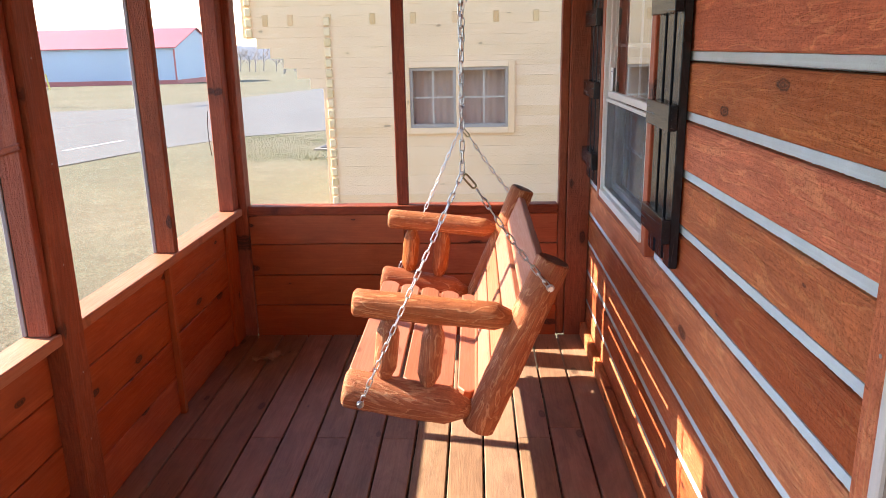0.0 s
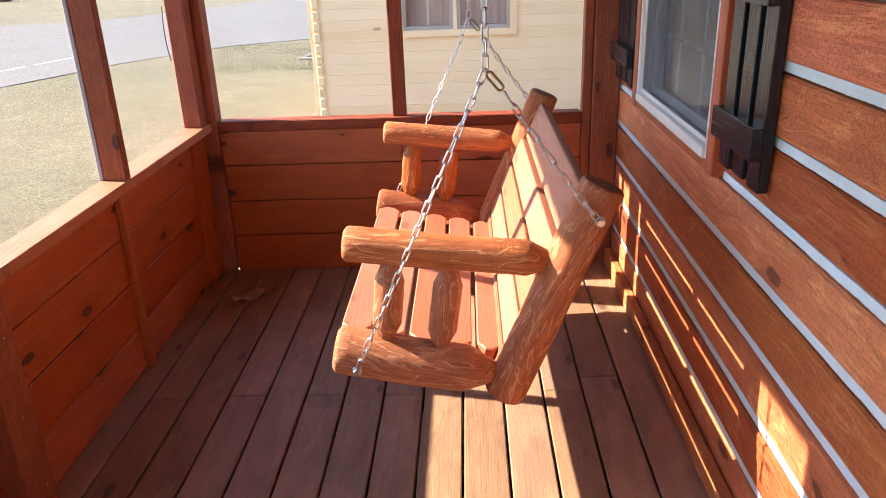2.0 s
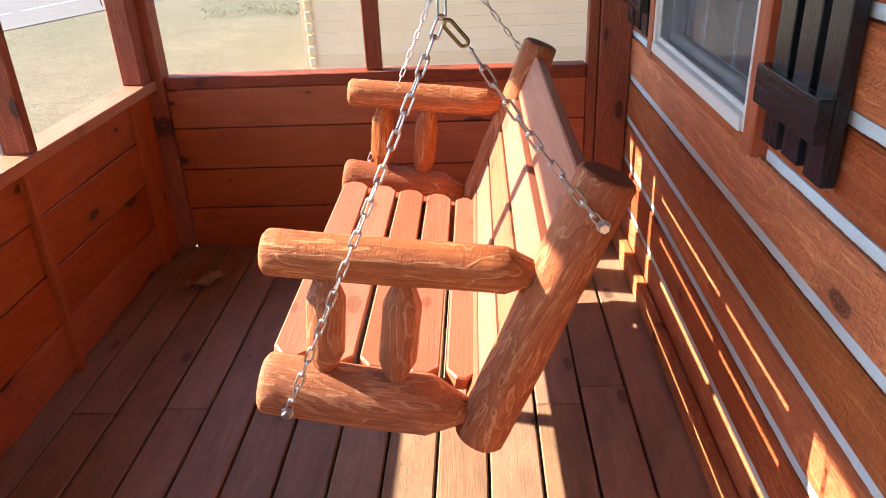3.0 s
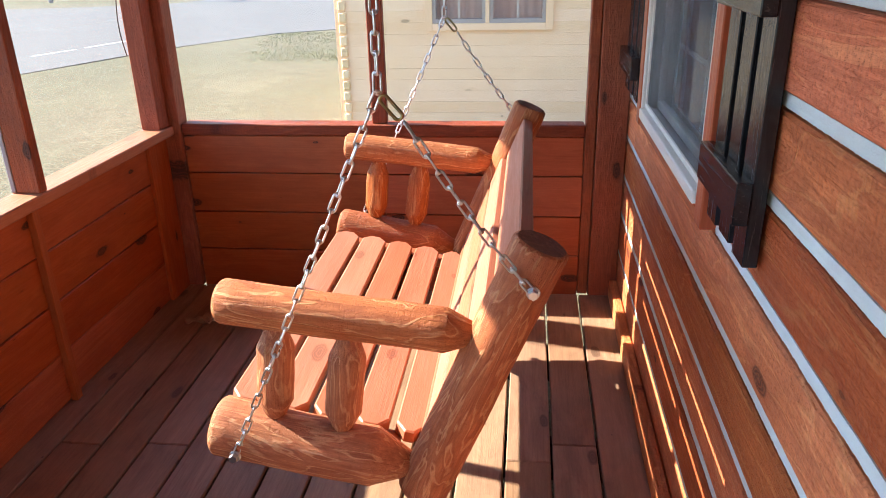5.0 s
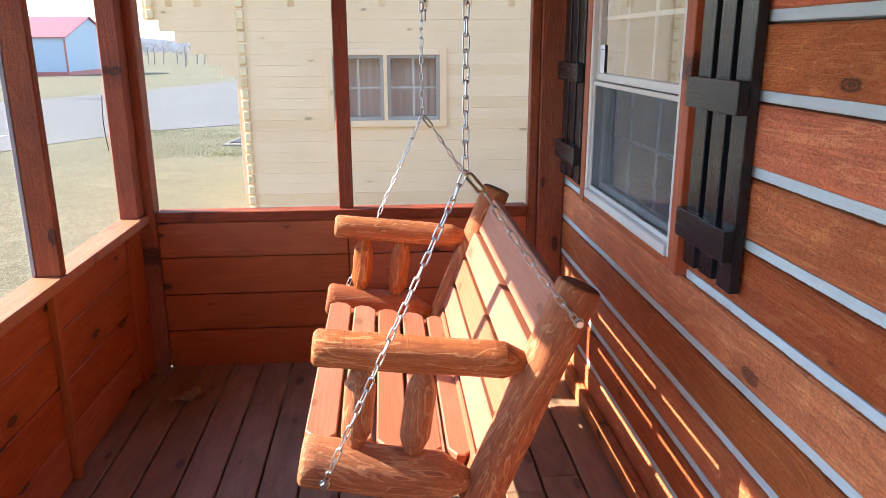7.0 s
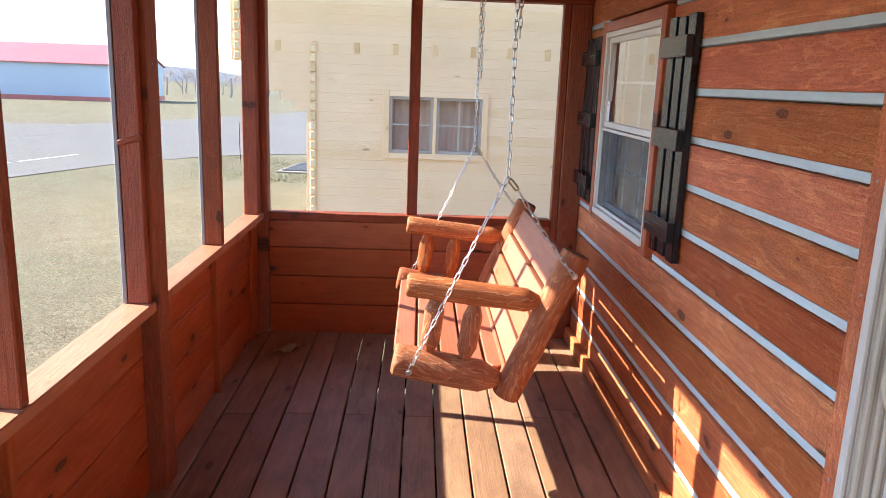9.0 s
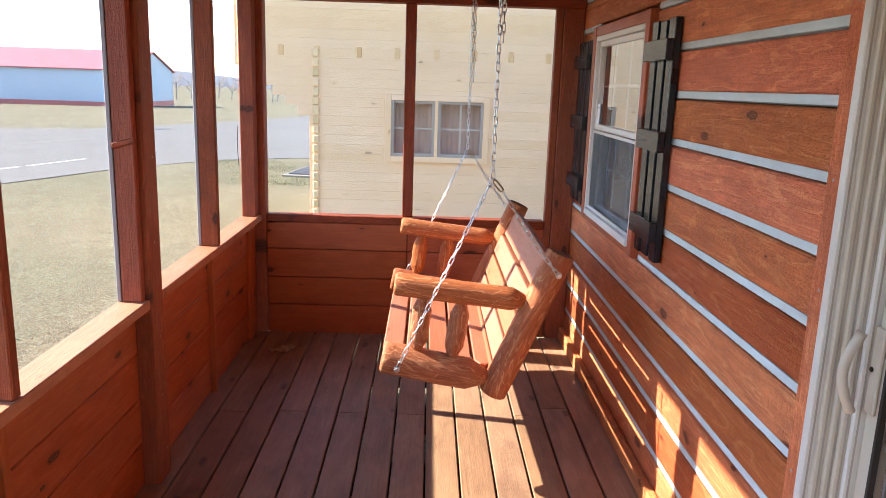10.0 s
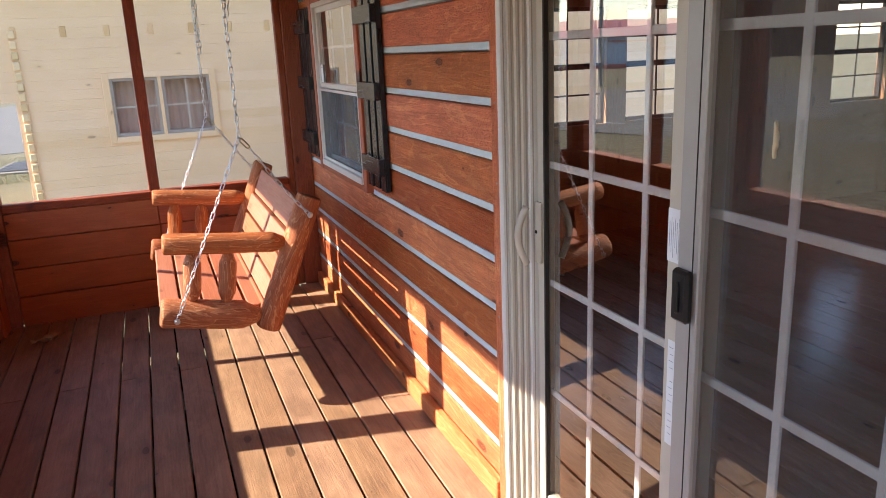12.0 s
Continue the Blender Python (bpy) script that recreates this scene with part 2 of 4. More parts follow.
M = dict(
    log_wall=wood("stained_log_wall", (0.77, 0.218, 0.070), (0.39, 0.088, 0.027), (0.89, 0.38, 0.145), grain=0.45, rings=0.5, knots=0.9, blotch=0.6, vary=0.3, rough=0.62, relief=1.0, figure=(1.3, 8.0), wave=7.0, saw=0.85, thin=0.82, hair=0.15, lines=0.4, knot_from=0.74),
    panel=wood("stained_panel", (0.46, 0.108, 0.034), (0.27, 0.052, 0.015), (0.52, 0.152, 0.052), grain=0.35, rings=0.25, knots=1.0, blotch=0.55, vary=0.1, rough=0.5, relief=0.3, knot_from=0.5, figure=(0.8, 6.0), wave=7.0),
    post=wood("stained_post", (0.37, 0.078, 0.030), (0.16, 0.030, 0.011), (0.45, 0.12, 0.05), grain=0.5, rings=0.35, knots=0.9, blotch=0.6, vary=0.12, rough=0.55, relief=0.6, saw=0.6, knot_from=0.6),
    sill=wood("stained_sill", (0.48, 0.20, 0.105), (0.33, 0.115, 0.055), (0.55, 0.26, 0.145), grain=0.4, rings=0.2, knots=0.3, blotch=0.35, vary=0.1, rough=0.6, relief=0.3),
    deck=wood("stained_deck", (0.385, 0.228, 0.136), (0.155, 0.090, 0.057), (0.44, 0.280, 0.168), grain=0.3, rings=0.28, knots=0.6, blotch=0.7, vary=0.16, rough=0.52, relief=0.3, knot_from=0.7, figure=(0.5, 7.0), wave=5.0, hair=0.15, lines=0.4),
    log=wood("peeled_log", (0.60, 0.195, 0.060), (0.25, 0.054, 0.014), (0.80, 0.42, 0.19), grain=0.6, rings=0.65, knots=1.0, blotch=0.6, vary=0.06, rough=0.58, relief=0.9, figure=(3.4, 15.0), wave=7.0, round_piece=True, lines=0.6, thin=0.72, hair=0.4, saw=0.35),
    log_end=wood("log_end_grain", (0.30, 0.115, 0.055), (0.13, 0.045, 0.021), (0.40, 0.18, 0.09), grain=0.6, rings=0.4, knots=0.0, blotch=0.5, vary=0.05, rough=0.75, relief=0.5, figure=(8, 8)),
    slat=wood("swing_slat", (0.46, 0.175, 0.098), (0.34, 0.112, 0.054), (0.52, 0.225, 0.135), grain=0.3, rings=0.2, knots=0.45, blotch=0.4, vary=0.09, rough=0.5, relief=0.25, figure=(0.5, 6.0), wave=4.0, hair=0.25),
    # light grey chinking with the blue of sky light mixed into its colour
    chink=paint("sky_tinted_chinking", (0.55, 0.65, 0.685), 0.8, 0.08, 0.5, 14),
    strip=paint("grey_screen_strip", (0.27, 0.25, 0.27), 0.6, 0.08),
    # black stain; its blue cast paints in the sky's reflection
    shutter=wood("sky_tinted_black_wood", (0.016, 0.020, 0.026), (0.006, 0.007, 0.009), (0.030, 0.036, 0.045), grain=0.5, rings=0.3, knots=0.5, blotch=0.4, vary=0.1, rough=0.2, relief=0.14),
    vinyl=paint("white_vinyl", (0.64, 0.63, 0.60), 0.35, 0.03, 0.02),
    almond=paint("almond_vinyl", (0.53, 0.48, 0.40), 0.4, 0.04, 0.02),
    grey_alu=paint("grey_aluminium", (0.38, 0.36, 0.34), 0.4, 0.05, 0.05, metal=0.2),
    black=paint("black_plastic", (0.012, 0.012, 0.013), 0.35, 0.1, 0.02),
    # near-black for gaskets and cord, also painted shade in gaps and hollows
    gap=paint("black_trim_and_shade", (0.02, 0.016, 0.014), 0.9),
    label=paint("white_label", (0.75, 0.76, 0.78), 0.5, 0.02, 0.0),
    ink=paint("grey_ink", (0.28, 0.30, 0.36), 0.6, 0.02, 0.0),
    steel=paint("zinc_plated_steel", (0.62, 0.63, 0.64), 0.32, 0.08, 0.05, 40, metal=1.0),
    brass=paint("brassy_steel", (0.30, 0.24, 0.11), 0.35, 0.1, 0.05, 40, metal=1.0),
    glass=glass("window_glass", least=0.20, power=3.4),
    far_glass=glass("house_glass", least=0.04, power=4.5),
    coated=glass("coated_window_glass", least=0.22, power=1.9),
    screen=mesh_screen("insect_screen", 0.17, (0.50, 0.50, 0.52)),
    dark_screen=mesh_screen("dark_window_screen", 0.58, (0.10, 0.12, 0.14)),
    door_screen=mesh_screen("door_screen_mesh", 0.24, (0.13, 0.13, 0.13)),
    pine=wood("raw_pine", (0.95, 0.665, 0.405), (0.80, 0.51, 0.27), (0.96, 0.73, 0.49), grain=0.28, rings=0.25, knots=0.6, knot_from=0.5, round_piece=True, blotch=0.25, vary=0.035, rough=0.6, relief=0.15),
    pine_end=wood("raw_pine_end", (0.84, 0.63, 0.36), (0.70, 0.46, 0.20), (0.88, 0.70, 0.44), grain=0.4, rings=0.3, knots=0.3, vary=0.08, rough=0.65, relief=0.3),
    pine_stain=wood("rusty_pine", (0.82, 0.53, 0.27), (0.66, 0.34, 0.12), (0.86, 0.62, 0.37), grain=0.3, rings=0.2, knots=0.2, vary=0.1, rough=0.65),
    taupe=paint("taupe_frame", (0.38, 0.34, 0.30), 0.45, 0.05),
    curtain=paint("grey_curtain", (0.52, 0.38, 0.30), 0.8, 0.1, 0.2, 9),
    indoor_wall=wood("indoor_wood", (0.38, 0.20, 0.10), (0.24, 0.12, 0.05), (0.46, 0.27, 0.14), vary=0.1, rough=0.6),
    indoor_floor=wood("indoor_floorboards", (0.36, 0.20, 0.11), (0.18, 0.09, 0.05), (0.45, 0.28, 0.16), knots=0.9, vary=0.12, rough=0.15, relief=0.08),
    lawn=ground_mix("dormant_lawn", (0.196, 0.178, 0.120), (0.142, 0.147, 0.090), (0.120, 0.114, 0.074), 0.16, 3.2, grit=0.85),
    blade=paint("dry_grass_blades", (0.25, 0.23, 0.16), 0.8, 0.25, 0.0, 3),
    weed=paint("green_weeds", (0.20, 0.215, 0.11), 0.8, 0.35, 0.0, 5),
    asphalt=ground_mix("pale_asphalt", (0.135, 0.138, 0.132), (0.118, 0.121, 0.117), (0.150, 0.152, 0.146), 0.09, 1.1, 0.85, 0.25, 0.01),
    line=paint("road_paint", (0.42, 0.42, 0.41), 0.7, 0.1),
    yellow=paint("yellow_road_paint", (0.16, 0.15, 0.12), 0.7, 0.1),
    # barn wall and roof colours carry some of the distance haze
    barn_wall=paint("hazed_blue_metal", (0.38, 0.47, 0.56), 0.5, 0.04, 0.05, 0.4),
    barn_red=paint("red_metal", (0.36, 0.10, 0.105), 0.5, 0.06, 0.05, 0.4),
    barn_trim=paint("dull_red_metal", (0.45, 0.13, 0.12), 0.5, 0.06),
    tree=paint("winter_bark", (0.26, 0.235, 0.22), 0.9, 0.2),
    # distance haze is mixed into the ridge's grey-blue tones
    hill=ground_mix("haze_tinted_hill", (0.15, 0.18, 0.21), (0.17, 0.19, 0.215), (0.13, 0.155, 0.185), 0.02, 0.09, 1.0, 0.0),
    woods=ground_mix("winter_woods", (0.075, 0.060, 0.048), (0.10, 0.080, 0.062), (0.055, 0.045, 0.038), 0.03, 0.35, 1.0, 0.3),
    # machine blue, washed out in the colour itself for distance haze
    blue=paint("hazed_machine_blue", (0.13, 0.24, 0.42), 0.45, 0.1),
    post_yellow=paint("yellow_post_paint", (0.60, 0.48, 0.12), 0.5, 0.1),
    wire=paint("wire", (0.05, 0.05, 0.05), 0.6),
    concrete=paint("concrete", (0.19, 0.185, 0.16), 0.9, 0.15, 0.3, 4),
    iron=paint("iron_grate", (0.10, 0.11, 0.12), 0.6, 0.1),
    husk=paint("pale_dry_leaf", (0.55, 0.45, 0.30), 0.8, 0.25, 0.3, 60),
    leaf=paint("dry_leaf", (0.38, 0.26, 0.17), 0.8, 0.3, 0.3, 30),
    roofing=paint("brown_roofing", (0.12, 0.09, 0.08), 0.8, 0.1),
)


# ---------------------------------------------------------------- makers
def link_mesh(name, bm, material, parent=None, label="", smooth=False):
    me = bpy.data.meshes.new(name)
    bm.to_mesh(me)
    bm.free()
    for m in material if isinstance(material, (list, tuple)) else [material]:
        me.materials.append(m)
    if smooth:
        me.polygons.foreach_set("use_smooth", [True] * len(me.polygons))
    ob = new(name, me)
    ob.parent = parent
    if label:
        ob["label"] = label
    return ob


def part(name, bm, material, parent, label="", m=None, smooth=False):
    ob = link_mesh(name, bm, material, parent, label, smooth)
    if m is not None:
        ob.matrix_basis = m
    return ob


def thing(name, label, category, m=None, group="", kind=""):
    ob = new(name)
    ob.empty_display_size = 0.1
    if m is not None:
        ob.matrix_basis = m
    return tagged(ob, label, category, group, kind)


def slab(length, width, thick, bevel=0.003):
    """A board centred on its origin: x long, y wide, z thick."""
    bm = bmesh.new()
    bmesh.ops.create_cube(bm, size=1.0)
    bmesh.ops.scale(bm, vec=(length, width, thick), verts=bm.verts)
    if bevel:
        bmesh.ops.bevel(bm, geom=bm.edges[:], offset=min(bevel, 0.3 * min(length, width, thick)), segments=1, affect='EDGES')
    return bm


MESHES = {}


def piece(name, size, material, m, parent, bevel=0.003, label=""):
    """A board as an object of its own; alike boards share one mesh."""
    key = (tuple(round(s, 4) for s in size), material.name, bevel)
    if key not in MESHES:
        bm = slab(*size, bevel)
        me = bpy.data.meshes.new(name)
        bm.to_mesh(me)
        bm.free()
        me.materials.append(material)
        MESHES[key] = me
    ob = new(name, MESHES[key])
    ob.parent = parent
    ob.matrix_basis = m
    if label:
        ob["label"] = label
    return ob


# turns of a board: along x, y or z; the first letter is its length, the second its width
AXES = {"xy": (0, 1, 2), "xz": (0, 2, 1), "yx": (1, 0, 2), "yz": (1, 2, 0), "zx": (2, 0, 1), "zy": (2, 1, 0)}


def beam(name, lo, hi, material, parent, run=None, bevel=0.003, label=""):
    """A board that fills the box from lo to hi, with its grain along its longest side or along run."""
    d = [hi[i] - lo[i] for i in range(3)]
    c = [(hi[i] + lo[i]) / 2 for i in range(3)]
    order = sorted(range(3), key=lambda i: -d[i])
    if run:
        order = ["xyz".index(run)] + [i for i in order if i != "xyz".index(run)]
    cols = []
    for i in order:
        v = Vector((0, 0, 0))
        v[i] = 1.0
        cols.append(v)
    if cols[0].cross(cols[1]).dot(cols[2]) < 0:
        cols[2] = -cols[2]
    rot = Matrix((cols[0], cols[1], cols[2])).transposed().to_4x4()
    return piece(name, [d[i] for i in order], material, Matrix.Translation(c) @ rot, parent, bevel, label)


def along(a, b, twist=0.0):
    """The pose whose x runs from a to b, with its origin at a."""
    a, b = Vector(a), Vector(b)
    x = (b - a).normalized()
    up = Vector((0, 1, 0)) if abs(x.y) < 0.9 else Vector((0, 0, 1))
    y = up.cross(x).normalized()
    z = x.cross(y)
    return Matrix.Translation(a) @ Matrix((x, y, z)).transposed().to_4x4() @ Matrix.Rotation(twist, 4, 'X')


def round_log(length, r, cone_a=0.0, cone_b=0.0, tip=0.35, seed=0, lumps=0.035, chamfer=0.012, seg=22, flats=0):
    """A peeled log along x with a hand-hewn surface and, where asked, pointed tenons at its ends. Material 1 is its end grain."""
    bm = bmesh.new()
    st = []
    if cone_a:
        st += [(0.0, tip), (cone_a * 0.5, 0.5 + tip / 2), (cone_a * 0.96, 0.97), (cone_a, 1.0)]
    else:
        st += [(0.0, 1 - chamfer / r), (chamfer * 0.5, 1 - chamfer / r * 0.3), (chamfer, 1.0)]
    n = 14
    a, b = (cone_a or chamfer), length - (cone_b or chamfer)
    st += [(a + (b - a) * i / n, 1.0) for i in range(1, n)]
    if cone_b:
        st += [(length - cone_b, 1.0), (length - cone_b * 0.96, 0.97), (length - cone_b * 0.5, 0.5 + tip / 2), (length, tip)]
    else:
        st += [(length - chamfer, 1.0), (length - chamfer * 0.5, 1 - chamfer / r * 0.3), (length, 1 - chamfer / r)]
    rings = []
    for x, k in st:
        ring = []
        for i in range(seg):
            ang = 2 * math.pi * i / seg
            p = Vector((x * 5 + seed * 7.7, math.cos(ang) * 1.3, math.sin(ang) * 1.3 + seed))
            q = Vector((x * 22 + seed * 3.1, math.cos(ang) * 3.5, math.sin(ang) * 3.5))
            rr = r * k * (1 + lumps * noise.noise(p) * 1.6 + lumps * 0.5 * noise.noise(q))
            if flats:
                step = 2 * math.pi / flats
                rr *= math.cos(step / 2) / math.cos((ang % step) - step / 2) * 0.5 + 0.5
            ring.append(bm.verts.new((x, rr * math.cos(ang), rr * math.sin(ang))))
        rings.append(ring)
    for r0, r1 in zip(rings, rings[1:]):
        for i in range(seg):
            bm.faces.new((r0[i], r0[(i + 1) % seg], r1[(i + 1) % seg], r1[i]))
    for ring, flip in ((rings[0], True), (rings[-1], False)):
        f = bm.faces.new(ring[::-1] if flip else ring)
        f.material_index = 1
    bmesh.ops.recalc_face_normals(bm, faces=bm.faces)
    return bm


def smooth_sides(ob):
    for p in ob.data.polygons:
        p.use_smooth = p.material_index == 0
    return ob


def tube(points, radius, closed=False, seg=8):
    """A round bar that follows points."""
    bm = bmesh.new()
    pts = [Vector(p) for p in points]
    n = len(pts)
    rings = []
    side = None
    for i, p in enumerate(pts):
        a = pts[(i - 1) % n] if closed or i else p
        b = pts[(i + 1) % n] if closed or i < n - 1 else p
        d = (b - a).normalized()
        if side is None:
            side = d.orthogonal().normalized()
        side = (side - d * side.dot(d)).normalized()
        up = d.cross(side)
        rings.append([bm.verts.new(p + radius * (math.cos(2 * math.pi * k / seg) * side + math.sin(2 * math.pi * k / seg) * up)) for k in range(seg)])
    for i in range(n if closed else n - 1):
        r0, r1 = rings[i], rings[(i + 1) % n]
        shift = 0
        if closed and i == n - 1:
            shift = min(range(seg), key=lambda s: (r0[0].co - r1[s].co).length)
        for k in range(seg):
            bm.faces.new((r0[k], r0[(k + 1) % seg], r1[(k + 1 + shift) % seg], r1[(k + shift) % seg]))
    if not closed:
        bm.faces.new(rings[0][::-1])
        bm.faces.new(rings[-1])
    bmesh.ops.recalc_face_normals(bm, faces=bm.faces)
    return bm


def disc(r, depth, seg=16, bevel=0.0015):
    """A short round block along z, standing on its origin."""
    bm = bmesh.new()
    bmesh.ops.create_cone(bm, cap_ends=True, segments=seg, radius1=r, radius2=r, depth=depth)
    bmesh.ops.translate(bm, vec=(0, 0, depth / 2), verts=bm.verts)
    if bevel:
        bmesh.ops.bevel(bm, geom=[e for e in bm.edges if abs(e.verts[0].co.z - e.verts[1].co.z) < 1e-6], offset=bevel, segments=1, affect='EDGES')
    return bm


def sheet(name, lo, hi, material, parent, label=""):
    """A pane or screen: a thin box."""
    bm = bmesh.new()
    bmesh.ops.create_cube(bm, size=1.0)
    bmesh.ops.scale(bm, vec=[hi[i] - lo[i] for i in range(3)], verts=bm.verts)
    return part(name, bm, material, parent, label, Matrix.Translation([(hi[i] + lo[i]) / 2 for i in range(3)]))


def quad(name, lo, hi, material, parent, axis, label=""):
    """A single flat pane across axis, at lo's place on it."""
    bm = bmesh.new()
    i, j = [k for k in range(3) if k != axis]
    vs = []
    for a, b in ((0, 0), (1, 0), (1, 1), (0, 1)):
        p = [0, 0, 0]
        p[axis] = 0
        p[i] = (hi[i] - lo[i]) * (a - 0.5)
        p[j] = (hi[j] - lo[j]) * (b - 0.5)
        vs.append(bm.verts.new(p))
    bm.faces.new(vs)
    ob = part(name, bm, material, parent, label, Matrix.Translation([(hi[k] + lo[k]) / 2 for k in range(3)]))
    return ob


def segments(lo, hi, holes):
    """What is left of the stretch lo..hi without the holes."""
    out, at = [], lo
    for a, b in sorted(holes):
        if a > at:
            out.append((at, min(a, hi)))
        at = max(at, b)
    if at < hi:
        out.append((at, hi))
    return [(a, b) for a, b in out if b - a > 0.01]


# ---------------------------------------------------------------- the porch: sizes
X_WEST, X_EAST = -0.875, 1.14      # faces of the panelled wall and of the log wall
Y_SOUTH, Y_NORTH = -2.7, 4.55      # faces of the end walls
SILL, HEAD, CEIL = 0.77, 2.07, 2.21
PLANK = 0.184
BOARD = 0.1457

# joists and deck
floor = thing("floor", "red-brown stained deck boards with dark open gaps", "floor", kind="structure")
# joists are near-black: the shade below the deck is in their colour
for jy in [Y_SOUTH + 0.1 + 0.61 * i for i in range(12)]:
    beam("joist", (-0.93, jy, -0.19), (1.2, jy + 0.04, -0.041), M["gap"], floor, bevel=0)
beam("rim_joist", (-0.99, Y_SOUTH, -0.22), (-0.95, 4.66, -0.041), M["post"], floor)

ceiling = link_mesh("ceiling", slab(2.5, 8.2, 0.03), M["post"])
ceiling.matrix_basis = pose(0.02, 1.25, CEIL + 0.015)
tagged(ceiling, "dark red-brown boarded porch ceiling", "ceiling", kind="structure")
roof = thing("porch_roof", "brown porch roof with an overhanging eave", "roof", kind="structure")
beam("fascia", (-1.245, -2.85, 2.155), (-1.205, 5.35, 2.30), M["post"], roof)
beam("roof_deck", (-1.245, -2.85, 2.302), (1.3, 5.35, 2.36), M["roofing"], roof, run="y")

# panelled west wall with its posts, rails and screens
west = thing("wall_west", "orange-stained panelled half wall with red-brown posts and insect screens", "wall", kind="structure")
FULL = [2.70, -0.55]                       # posts from floor to beam
STUDS = [3.60, 1.715, 0.73, -1.55]         # studs that stand on the rail
for yp in FULL:
    beam("post", (-0.905, yp - 0.072, 0.0), (-0.811, yp + 0.05, HEAD), M["post"], west, bevel=0.004)
    beam("stud", (-0.904, yp - 0.112, SILL), (-0.831, yp - 0.074, HEAD), M["post"], west, bevel=0.004)
for yp in STUDS:
    beam("stud", (-0.906, yp - 0.02, SILL), (-0.822, yp + 0.02, HEAD), M["post"], west, bevel=0.004)
    beam("batten", (X_WEST, yp - 0.045, 0.0), (-0.850, yp - 0.012, SILL - 0.042), M["panel"], west, bevel=0.002)
beam("corner_stud", (-0.915, 4.44, SILL), (-0.832, 4.528, HEAD), M["post"], west, bevel=0.004)
beam("corner_board", (X_WEST, 4.36, 0.0), (-0.858, 4.528, SILL - 0.042), M["panel"], west, bevel=0.002)
stops = [Y_SOUTH] + [v for yp in sorted(FULL) for v in (yp - 0.074, yp + 0.052)] + [4.53]
for a, b in zip(stops[0::2], stops[1::2]):
    beam("rail", (-0.925, a, SILL - 0.04), (-0.815, b, SILL), M["sill"], west, bevel=0.004)
    for k in range(4):
        beam("plank", (-0.895, a, PLANK * k + 0.002 + 0.003 * (k == 0)), (X_WEST + 0.001 * (k % 2), b, min(PLANK * (k + 1) - 0.002, SILL - 0.042)), M["panel"], west, bevel=0.0035)
beam("head_beam", (-0.93, Y_SOUTH - 0.08, HEAD), (-0.815, 4.64, CEIL - 0.003), M["post"], west)
# unseen sheet behind the planks, closes their seams to daylight
beam("outer_boarding", (-0.945, Y_SOUTH, -0.05), (-0.929, 4.63, SILL - 0.05), M["panel"], west, run="y")
for y0, y1 in [(yp - 0.021, yp + 0.02) for yp in STUDS] + [(yp - 0.113, yp + 0.07) for yp in FULL]:
    beam("screen_strip", (-0.922, y0, SILL + 0.002), (-0.9065, y1, HEAD - 0.002), M["strip"], west, bevel=0.002)
for yp in FULL:
    for z in (0.12, 0.36, 0.60, 0.98, 1.30, 1.62):
        part("nail", disc(0.0034, 0.001, 10, 0.0003), M["grey_alu"], west, "", pose(-0.811, yp + 0.012 * math.sin(z * 11), z, 0, 90, 0))
# old saw kerf wedges on two of the studs
for yp, zk in ((FULL[0] - 0.114, 1.36), (STUDS[1] - 0.022, 1.375)):
    piece("patch", (0.088, 0.022, 0.012), M["post"], pose(-0.864, yp, zk, 0, -16, 0) @ pose(0, 0, 0, 90, 0, 0), west, 0.004)
cord = [(-0.930, 4.452 - 0.022 * math.sin(math.pi * i / 10) + 0.004 * i / 10, 1.32 - 0.024 * i) for i in range(11)]
part("screen_cord", tube(cord, 0.0022, seg=6), M["gap"], west, "loose black screen cord")
quad("insect_screen", (-0.926, Y_SOUTH, SILL), (-0.926, 4.5, HEAD), M["screen"], west, 0)

# north end wall
north = thing("wall_north", "orange-stained panelled half wall with red-brown posts and an insect screen", "wall", kind="structure")
beam("corner_post", (-0.872, 4.53, 0.0), (-0.79, 4.62, HEAD), M["post"], north, bevel=0.004)
beam("middle_stud", (0.062, 4.566, 0.775), (0.128, 4.606, HEAD), M["post"], north, bevel=0.004)
beam("post", (1.012, 4.535, 0.0), (1.135, 4.62, HEAD), M["post"], north, bevel=0.004)
beam("post_facing", (0.966, 4.551, 0.0), (1.010, 4.61, HEAD), M["post"], north, bevel=0.004)
beam("rail", (-0.788, 4.545, 0.724), (0.964, 4.63, 0.774), M["post"], north, bevel=0.004)
beam("head_beam", (-0.813, 4.54, HEAD), (1.14, 4.64, CEIL - 0.003), M["post"], north)
for k in range(4):
    top = min(PLANK * (k + 1) - 0.002, 0.722)
    for a, b in ((-0.788, 0.098), (0.102, 0.964)):
        beam("plank", (a, Y_NORTH + 0.001 * (k % 2), PLANK * k + 0.002 - 0.06 * (k == 0)), (b, Y_NORTH + 0.03, top), M["panel"], north, bevel=0.0035)
# added unseen sheet, stops daylight showing between the north planks
beam("outer_boarding", (-0.788, 4.586, -0.05), (0.964, 4.602, 0.722), M["panel"], north, run="x")
quad("insect_screen", (-0.79, 4.615, 0.775), (0.966, 4.615, HEAD), M["screen"], north, 1)

# south end wall, behind the walk
south = thing("wall_south", "orange-stained panelled half wall with red-brown posts", "wall", kind="structure")
for k in range(4):
    beam("plank", (-0.788, Y_SOUTH - 0.03, PLANK * k + 0.004), (1.14, Y_SOUTH, min(PLANK * (k + 1) - 0.002, 0.722)), M["panel"], south)
